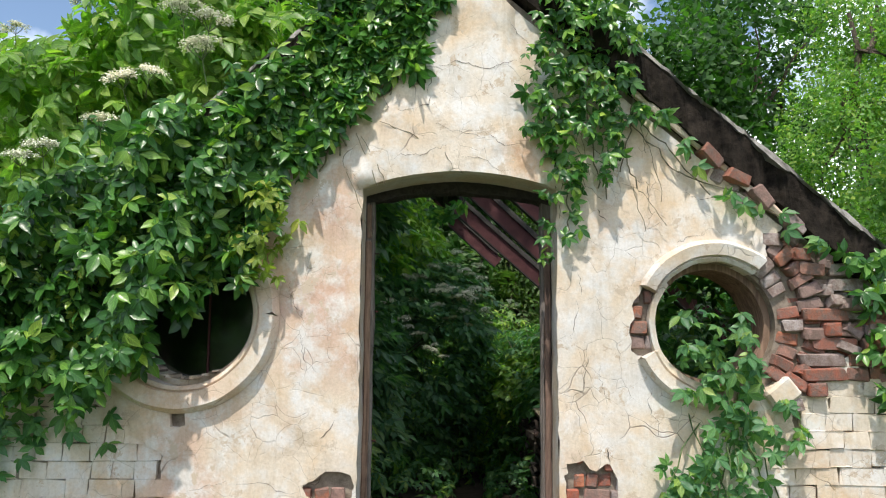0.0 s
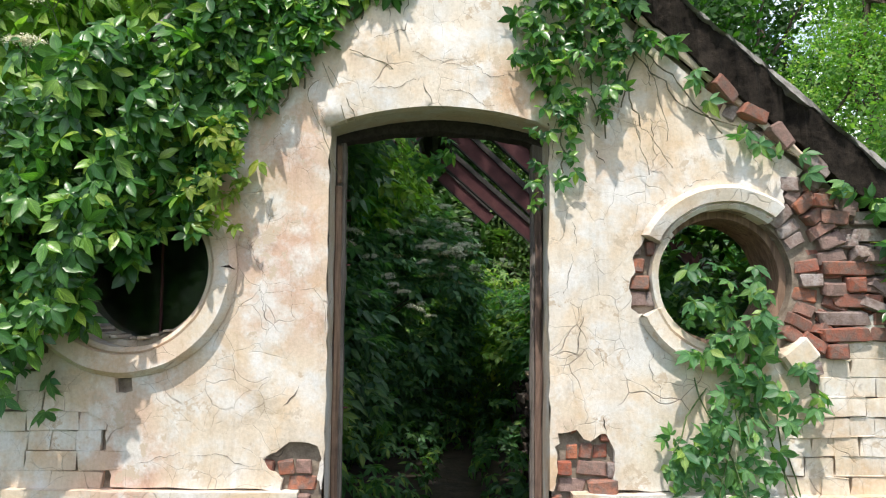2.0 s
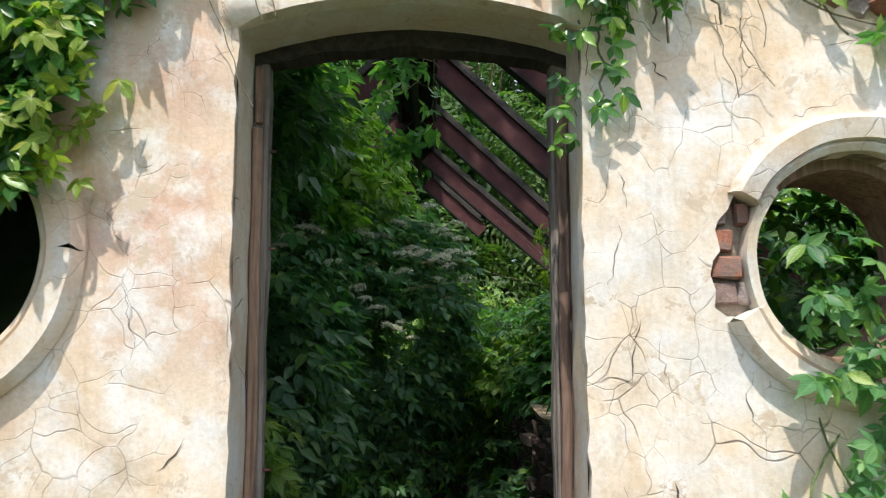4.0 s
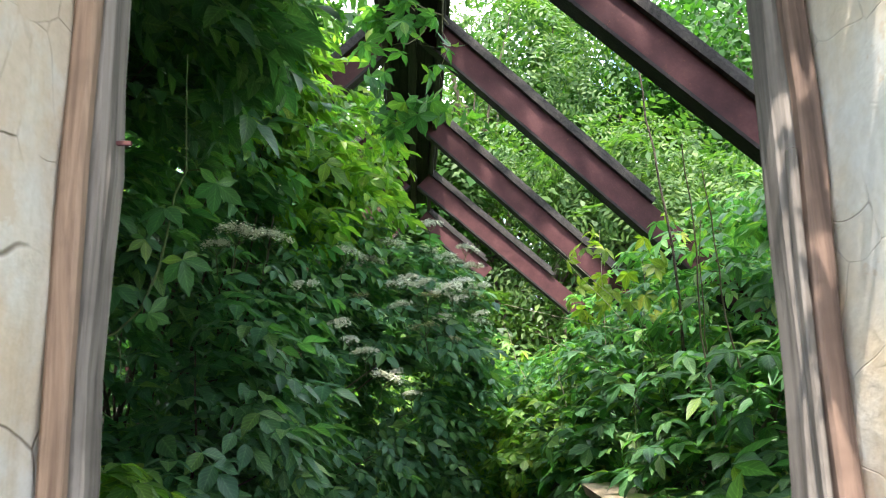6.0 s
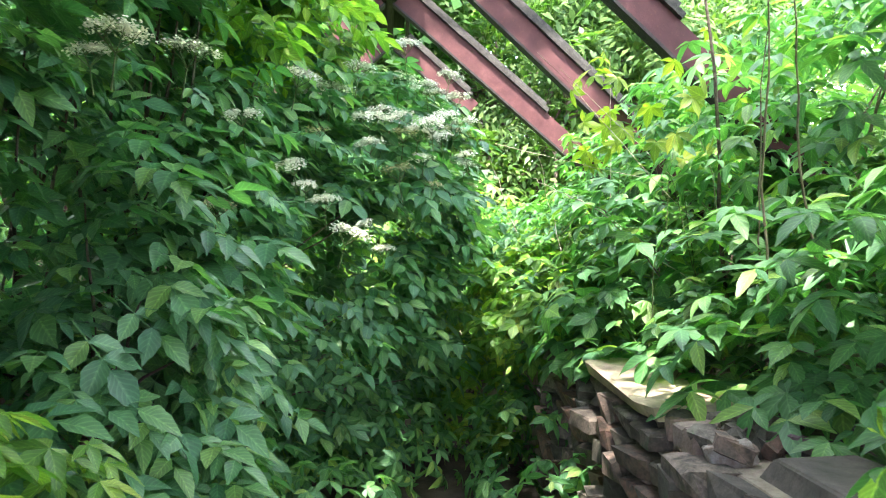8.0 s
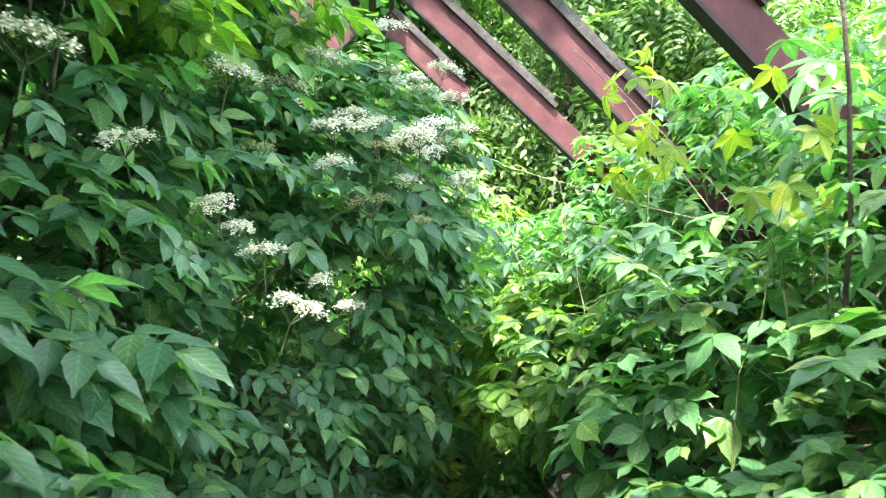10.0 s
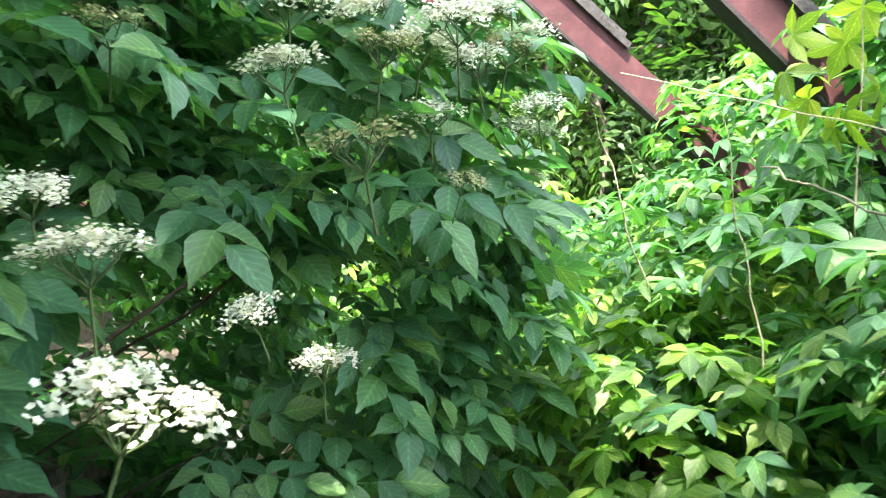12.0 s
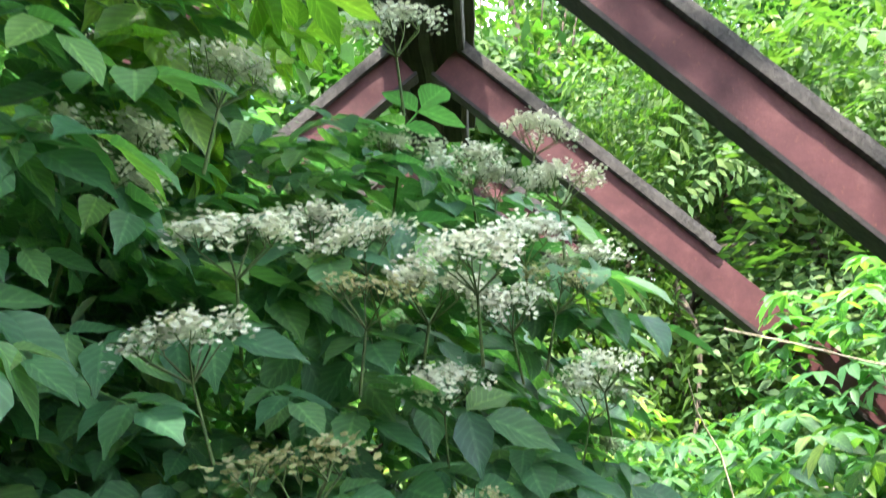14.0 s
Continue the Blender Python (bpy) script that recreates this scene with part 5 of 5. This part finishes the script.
leaf_objects(sp_, frames_for(srg, np.tile(np.array([0.2, -1.0, 0.1]), (7, 1)), 0.3, 0.4, 0.9), np.array([0.8, 0.75, 0.75, 0.8, 0.6, 0.5, 0.55]), CREEPER_LEAVES, CREEPER_BED, shoot)
shrub("creeper_shoot", [(0.95, 5.2, 1.05, 0.24, 0.25, 0.25)], 26, CREEPER_LEAVES, CREEPER_BED, TWIG, (1.05, 5.3, 0.8), 53, "broad creeper leaves leaning in beside the door frame", "climbing plant", (0.9, 1.3), 26, (0.9, 5, 1.0), 1.0, 4, thick=0.004)

# dry stalks over the bed
srng = np.random.default_rng(61)
for i, (a, b, r, mat) in enumerate((((1.37, 7.2, 1.25), (1.19, 7.15, 3.1), 0.009, BARK), ((1.52, 7.6, 1.40), (0.70, 7.6, 2.27), 0.0024, STRAW), ((1.62, 7.55, 1.40), (0.80, 7.6, 2.20), 0.0024, STRAW), ((1.25, 6.6, 1.2), (1.05, 6.2, 2.3), 0.005, STEM), ((1.35, 6.5, 1.2), (1.12, 6.2, 2.2), 0.005, STEM), ((1.3, 6.8, 1.2), (1.25, 6.6, 2.1), 0.004, STEM),
                                   ((0.97, 7.69, 1.6), (1.3, 7.2, 1.25), 0.003, STRAW), ((0.97, 7.69, 1.6), (0.75, 8.0, 1.75), 0.003, STRAW), ((0.97, 7.69, 1.6), (1.25, 7.4, 1.32), 0.003, STRAW), ((0.97, 7.69, 1.6), (0.8, 7.75, 1.45), 0.003, STRAW),
                                   ((0.6, 8.3, 1.95), (1.5, 8.0, 1.72), 0.0015, STRAW), ((0.75, 8.6, 1.5), (0.6, 8.5, 1.9), 0.0025, STRAW), ((1.0, 8.5, 1.3), (0.85, 8.4, 1.9), 0.0025, STRAW), ((1.6, 8.6, 1.3), (1.55, 8.5, 2.3), 0.004, STEM), ((1.35, 8.7, 1.3), (1.3, 8.6, 2.5), 0.003, STRAW), ((1.7, 8.7, 1.3), (1.5, 8.6, 2.2), 0.003, STEM))):
    st = thing("dry_stalk", a, "thin dry stalk rising from the creeper", "dry stalk", "dry stalks")
    tubes("stalk", [(wander(srng, a, b, 12, 0.006), [r * (1 - 0.5 * k / 11) for k in range(12)])], mat, st)
for at, n in (((1.2, 8.5, 2.15), 18), ((1.2, 7.3, 2.05), 10)):
    shrub("maple_seedling", [(*at, 0.22, 0.25, 0.32)], n, CREEPER_LEAVES, YELLOW, TWIG, (at[0] + 0.1, at[1], 0.9), 70 + n, "yellow-green seedling lit by the sun", "plant", (0.7, 1.05), n, at, 0.6, 4, thick=0.004)


def tree(x, y, h, crown, mat, templates, count, seed, size, label, trunk=0.16, fork=3):
    rng = np.random.default_rng(seed)
    t = thing("tree", (x, y, 0), label, "tree")
    n = 10
    tr = wander(rng, (x, y, -0.05), (x + rng.normal(0, 0.4), y, h * 0.85), n, 0.10)
    tubes("trunk", [(tr, [trunk * (1 - 0.75 * i / (n - 1)) for i in range(n)])], BARK, t, sides=9)
    limbs = []
    for b in crown:
        for k in range(4):
            s = tr[int(rng.integers(fork, n - 1))]
            e = (b[0] + rng.normal(0, b[3] * 0.5), b[1] + rng.normal(0, b[4] * 0.5), b[2] + rng.normal(0, b[5] * 0.45))
            limbs.append((wander(rng, s, e, 8, 0.10), [trunk * 0.4 * (1 - 0.85 * i / 7) for i in range(8)]))
    tubes("limb", limbs, BARK, t)
    p, out = on_blobs(rng, crown, count, 0.75, 0.5)
    p += rng.normal(0, 0.12, p.shape)
    gap = np.sin(p[:, 0] * 3.1 + seed) * np.sin(p[:, 1] * 2.7) + np.sin(p[:, 2] * 3.7 + p[:, 0] * 1.9)
    keep = (gap > -0.75) & (p[:, 2] > 0.2)
    p, out = p[keep], out[keep]
    m = frames_for(rng, out, 0.6, 0.6, 0.4)
    scatter_mesh("crown", p, m, rng.uniform(*size, len(p)), templates, mat, t)
    return t


def heap(rng, x, y, z0, z1, r, k):
    return [(x + rng.normal(0, r * 0.5), y + rng.normal(0, r * 0.5), z0 + (z1 - z0) * (i + 0.5) / k, r * rng.uniform(0.6, 1.0), r * rng.uniform(0.6, 1.0), (z1 - z0) / k * rng.uniform(0.7, 1.0)) for i in range(k)]


trng = np.random.default_rng(99)
# Unseen tree added overhead; its crowns are placed to block sun from the interior.
tree(8.2, 9.0, 11.5, [(-3.4, 4.3, 8.9, 1.5, 1.7, 0.9), (-1.3, 4.3, 9.1, 1.6, 1.7, 0.9), (0.7, 4.7, 9.3, 1.5, 1.9, 0.9), (-1.0, 6.3, 9.5, 1.3, 1.3, 0.9), (2.9, 5.6, 9.4, 1.6, 1.9, 1.1), (1.7, 3.9, 9.2, 1.4, 1.5, 0.9), (6.4, 8.4, 9.8, 2.2, 2.4, 1.6)], TREE_DARK, CLUMPS, 1650, 301, (1.3, 2.1), "unseen leafy tree added to shade the roofless house", 0.22, 8)
for i, (x, y, h, z0, r, mat, tm, n, lab) in enumerate((
        (-6.8, 9.5, 4.4, 0.6, 1.6, TREE_FRESH, CLUMPS, 2500, "light green tree beside the ruin"),
        (-4.2, 13.0, 6.4, 0.6, 1.7, TREE_FRESH, FEATHERS, 2300, "feathery green locust tree"),
        (-3.0, 17.0, 10, 1.0, 2.6, TREE_DARK, CLUMPS, 2500, "dark green tree behind the ruin"),
        (0.5, 17.5, 9, 0.8, 2.4, TREE_LIGHT, FEATHERS, 2300, "feathery bright green locust tree"),
        (3.9, 13.5, 5.0, 0.5, 1.8, TREE_LIGHT, FEATHERS, 2600, "feathery bright green locust sapling"),
        (8.0, 15.0, 9.6, 0.5, 1.8, TREE_FRESH, CLUMPS, 7000, "bright green tree beside the ruin"),
        (4.2, 9.6, 2.7, 0.2, 1.1, TREE_LIGHT, FEATHERS, 3200, "young locust sapling outside the side wall"),
        (8.0, 11.0, 5.0, 0.4, 1.9, TREE_FRESH, CLUMPS, 6000, "leafy tree beside the ruin"),
        (5.2, 21.0, 9.5, 1.5, 2.2, TREE_DARK, CLUMPS, 2600, "dark green tree behind the ruin"),
        (9.2, 23.0, 14, 4.5, 2.6, TREE_DARK, CLUMPS, 1400, "tall thin tree with dark bare limbs against the sky"),
        (14.5, 19.0, 9, 0.8, 3.2, TREE_FRESH, CLUMPS, 2800, "broad light green tree"),
        (-9.8, 15.0, 6.5, 0.6, 2.8, TREE_DARK, CLUMPS, 2800, "broad dark green tree"),
        (2.6, 14.2, 4.6, 0.3, 1.3, TREE_LIGHT, FEATHERS, 1900, "bright green locust thicket beyond the roof's end"),
        (-0.6, 15.0, 5.0, 0.3, 1.4, TREE_DARK, CLUMPS, 1700, "green thicket beyond the roof's end"),
        (1.5, 16.0, 5.6, 0.3, 1.6, TREE_LIGHT, FEATHERS, 1700, "bright green locust thicket behind the ridge"),
        (1.6, 20.5, 10.5, 0.5, 2.6, TREE_DARK, CLUMPS, 2300, "tall dark green tree behind the ruin"),
        (4.0, 7.0, 1.9, 0.1, 0.9, TREE_LIGHT, FEATHERS, 2600, "low locust sapling outside the side wall"))):
    tree(x, y, h, heap(trng, x, y, z0, h, r, 5), mat, tm, n, 400 + i, (0.65, 1.15) if x == 8.0 else (0.75, 1.25) if 3.9 < x < 4.3 and y < 10.5 else (1.2, 2.0) if y < 14 else (2.0, 3.0), lab, 0.05 + 0.012 * h)
tagged(scatter_mesh("backdrop", *(lambda r, k: (lambda a: (np.stack([34 * np.cos(a) * r.uniform(0.9, 1.3, k), 8 + 34 * np.sin(a) * r.uniform(0.9, 1.3, k), r.random(k) ** 1.3 * (4.2 + 1.2 * np.sin(a * 9))], 1), frames_for(r, np.stack([-np.cos(a), -np.sin(a), 0 * a], 1), 0.5, 0.6, 0.4), r.uniform(5, 9, k)))(r.uniform(0, 2 * math.pi, k)))(np.random.default_rng(3), 6000), CLUMPS, TREE_DARK, None), "far belt of dark green woodland", "woods", kind="structure")

# ---- bricks and stones ----
def worn_brick(seed, round_off=0.07, rough=0.045):
    rng = np.random.default_rng(seed)
    bm = box_bm(-0.5, 0.5, -0.5, 0.5, -0.5, 0.5, 0.0)
    bmesh.ops.bevel(bm, geom=list(bm.edges), offset=round_off, segments=1, affect="EDGES")
    for v in bm.verts:
        v.co += Vector(rng.normal(0, rough, 3))
    vs = np.array([tuple(v.co) for v in bm.verts])
    fs = [tuple(v.index for v in f.verts) for f in bm.faces]
    bm.free()
    return vs, fs


BRICK_SHAPES = [worn_brick(i, 0.10, 0.035) for i in range(6)]
BRICKS = [mesh_of("brick", v, f, BRICK) for v, f in BRICK_SHAPES]
LIMED_BRICKS = [mesh_of("brick", v, f, PLASTER) for v, f in (worn_brick(i + 20, 0.02, 0.026) for i in range(6))]
STONES = [mesh_of("stone", v, f, STONE) for v, f in (worn_brick(i + 40, 0.13, 0.085) for i in range(6))]
COPINGS = [mesh_of("coping_stone", v, f, COPING) for v, f in BRICK_SHAPES]
GREY_COPINGS = [mesh_of("coping_stone", v, f, STONE) for v, f in BRICK_SHAPES]


def piece(name, meshes, at, size, turn, parent, i):
    ob = new(name, meshes[i % len(meshes)])
    adopt(ob, parent)
    ob.matrix_basis = Matrix.LocRotScale(at, Euler(turn), size)
    return ob


def brick_fill(polys, meshes, parent, seed, proud=0.0, keep=1.0, course=0.08, length=0.25, jitter=0.008, avoid=(), gap=0.011, rot=1.0):
    rng = np.random.default_rng(seed)
    n = 0
    for poly in polys:
        x0, x1 = min(p[0] for p in poly), max(p[0] for p in poly)
        z0, z1 = min(p[1] for p in poly), max(p[1] for p in poly)
        for r in range(int((z1 - z0) / course) + 1):
            x = x0 - rng.uniform(0, length)
            while x < x1:
                w = length if rng.random() < 0.45 else length * rng.uniform(0.4, 0.6)
                cx, cz = x + w / 2, math.floor(z0 / course) * course + (r + 0.5) * course
                hit = inside_poly(np.array([cx, cx - w * 0.3, cx + w * 0.3, cx]), np.array([cz, cz, cz, cz - course * 0.4]), poly)
                bad = any(math.hypot(cx - a[0], cz - a[1]) < a[2] + 0.06 for a in avoid)
                if hit.sum() >= 1 and not bad and (cx - w / 2 > DOOR_R + 0.004 or cx + w / 2 < DOOR_L - 0.004) and cz < gable(cx) - 0.03 and rng.random() < keep:
                    piece("brick", meshes, (cx + rng.normal(0, 0.004), FRONT + 0.085 - proud + rng.normal(0, jitter), cz + rng.normal(0, 0.002)), (w - gap, 0.11, course - gap), (rng.normal(0, 0.03) * rot, rng.normal(0, 0.025) * rot, rng.normal(0, 0.02) * rot), parent, n)
                    n += 1
                x += w


brick_fill([BARE_R], BRICKS, facade, 1, 0.045, 0.93, jitter=0.028, rot=2.2, avoid=[(EYE_R[0], EYE_R[1], EYE_R[2] + 0.16)])
brick_fill([BARE_RING], BRICKS, facade, 2, 0.02, length=0.10, jitter=0.008, avoid=[(EYE_R[0], EYE_R[1], 0.295)])
brick_fill([BARE_JAMB_R, BARE_JAMB_L], BRICKS, facade, 3, 0.018, jitter=0.014, length=0.15, rot=1.6)
brick_fill([BARE_L], BRICKS, facade, 4, 0.0, jitter=0.012, avoid=[(EYE_L[0], EYE_L[1], 0.45)])
brick_fill([LIMED_L, LIMED_R], LIMED_BRICKS, facade, 5, 0.033, jitter=0.004, course=0.092, length=0.24, gap=0.004, rot=0.8)
brng = np.random.default_rng(8)
n = 0
while n < 60:
    x, z = brng.uniform(1.6, 2.9), brng.uniform(1.25, 2.6)
    if inside_poly(np.array([x]), np.array([z]), BARE_R)[0] and math.hypot(x - EYE_R[0], z - EYE_R[1]) > EYE_R[2] + 0.27 and z < gable(x) - 0.05:
        piece("brick", BRICKS, (x, FRONT + 0.05 + brng.normal(0, 0.018), z), (brng.uniform(0.06, 0.15), 0.09, brng.uniform(0.045, 0.07)), (brng.normal(0, 0.2), brng.normal(0, 0.28), brng.normal(0, 0.2)), facade, n)
        n += 1
for i in range(15):
    s = 1.18 + i * 0.075 + brng.uniform(0, 0.03)
    if brng.random() < 0.3:
        continue
    x = APEX_X + s
    piece("brick", BRICKS, (x, FRONT + 0.05 + brng.normal(0, 0.012), gable(x) - 0.075 + brng.normal(0, 0.02)), (0.10, 0.12, 0.085), (brng.normal(0, 0.2), 0.70 + brng.normal(0, 0.3), brng.normal(0, 0.25)), facade, i)
for i, s in enumerate((1.36, 1.50, 1.63, 1.80)):
    x = APEX_X + s
    piece("brick", BRICKS, (x, FRONT - 0.01, gable(x) - 0.0), (0.14, 0.12, 0.065), (0.1, 0.75 + brng.normal(0, 0.2), 0.2), facade, i)
# the worn voussoirs round the broken side of the window
for ring_i, (r0, r1, step) in enumerate(((EYE_R[2] + 0.015, EYE_R[2] + 0.135, 10.2), (EYE_R[2] + 0.135, EYE_R[2] + 0.265, 8.0))):
    a = -40.0 + 4 * ring_i
    while a < 54 + 6 * ring_i:
        w, rm = radians(a), (r0 + r1) / 2 + brng.normal(0, 0.012)
        thick = rm * radians(step) - 0.011
        piece("brick", BRICKS, (EYE_R[0] + rm * math.cos(w), FRONT + 0.05 + 0.02 * (1 - ring_i) + brng.normal(0, 0.016), EYE_R[1] + rm * math.sin(w)), (r1 - r0 - 0.006 + brng.uniform(-0.02, 0.015), 0.11, thick), (brng.normal(0, 0.08), -w + brng.normal(0, 0.06), brng.normal(0, 0.1)), facade, ring_i + int(a))
        a += step * brng.uniform(0.92, 1.05)
for w, side in ((bed_r, 1), (bed_l, -1)):
    n = 0
    for r in range(10):
        y = FRONT + 0.5
        while y < 8.2 and n < 300:
            ln = brng.uniform(0.07, 0.24)
            piece("stone", STONES, (side * (0.90 + brng.normal(0, 0.02)), y + ln / 2, 0.04 + r * 0.088 + brng.normal(0, 0.012)), (0.13, ln - 0.008, 0.084 + brng.uniform(-0.03, 0.012)), (brng.normal(0, 0.12), brng.normal(0, 0.08), brng.normal(0, 0.12)), w, n)
            y += ln
            n += 1
    for n, (y, ln, meshes, wide, high) in enumerate(((6.98, 0.92, COPINGS, 0.38, 0.925), (5.6, 0.62, GREY_COPINGS, 0.28, 0.935), (5.0, 0.5, GREY_COPINGS, 0.30, 0.92), (7.75, 0.4, GREY_COPINGS, 0.28, 0.90), (8.4, 0.5, GREY_COPINGS, 0.28, 0.89), (9.0, 0.5, GREY_COPINGS, 0.28, 0.89))):
        piece("coping_stone", meshes, (side * (1.03 + brng.normal(0, 0.008)), y, high), (wide, ln, 0.055), (brng.normal(0, 0.02), brng.normal(0, 0.03), brng.normal(0, 0.03)), w, n)
    for n in range(4):
        piece("brick", BRICKS, (side * (0.93 + brng.normal(0, 0.01)), 6.17 + 0.10 * n, 0.885 + brng.normal(0, 0.006)), (0.12, 0.09, 0.07), (brng.normal(0, 0.1), brng.normal(0, 0.1), brng.normal(0, 0.15)), w, n)
    for n in range(70):
        piece("stone", STONES, (side * brng.uniform(0.90, 1.14), brng.choice((brng.uniform(4.9, 5.3), brng.uniform(6.15, 6.5), brng.uniform(7.45, 9.0))), 0.885 + brng.uniform(0, 0.03)), (brng.uniform(0.05, 0.12), brng.uniform(0.05, 0.14), brng.uniform(0.04, 0.07)), tuple(brng.normal(0, 0.4, 3)), w, n)
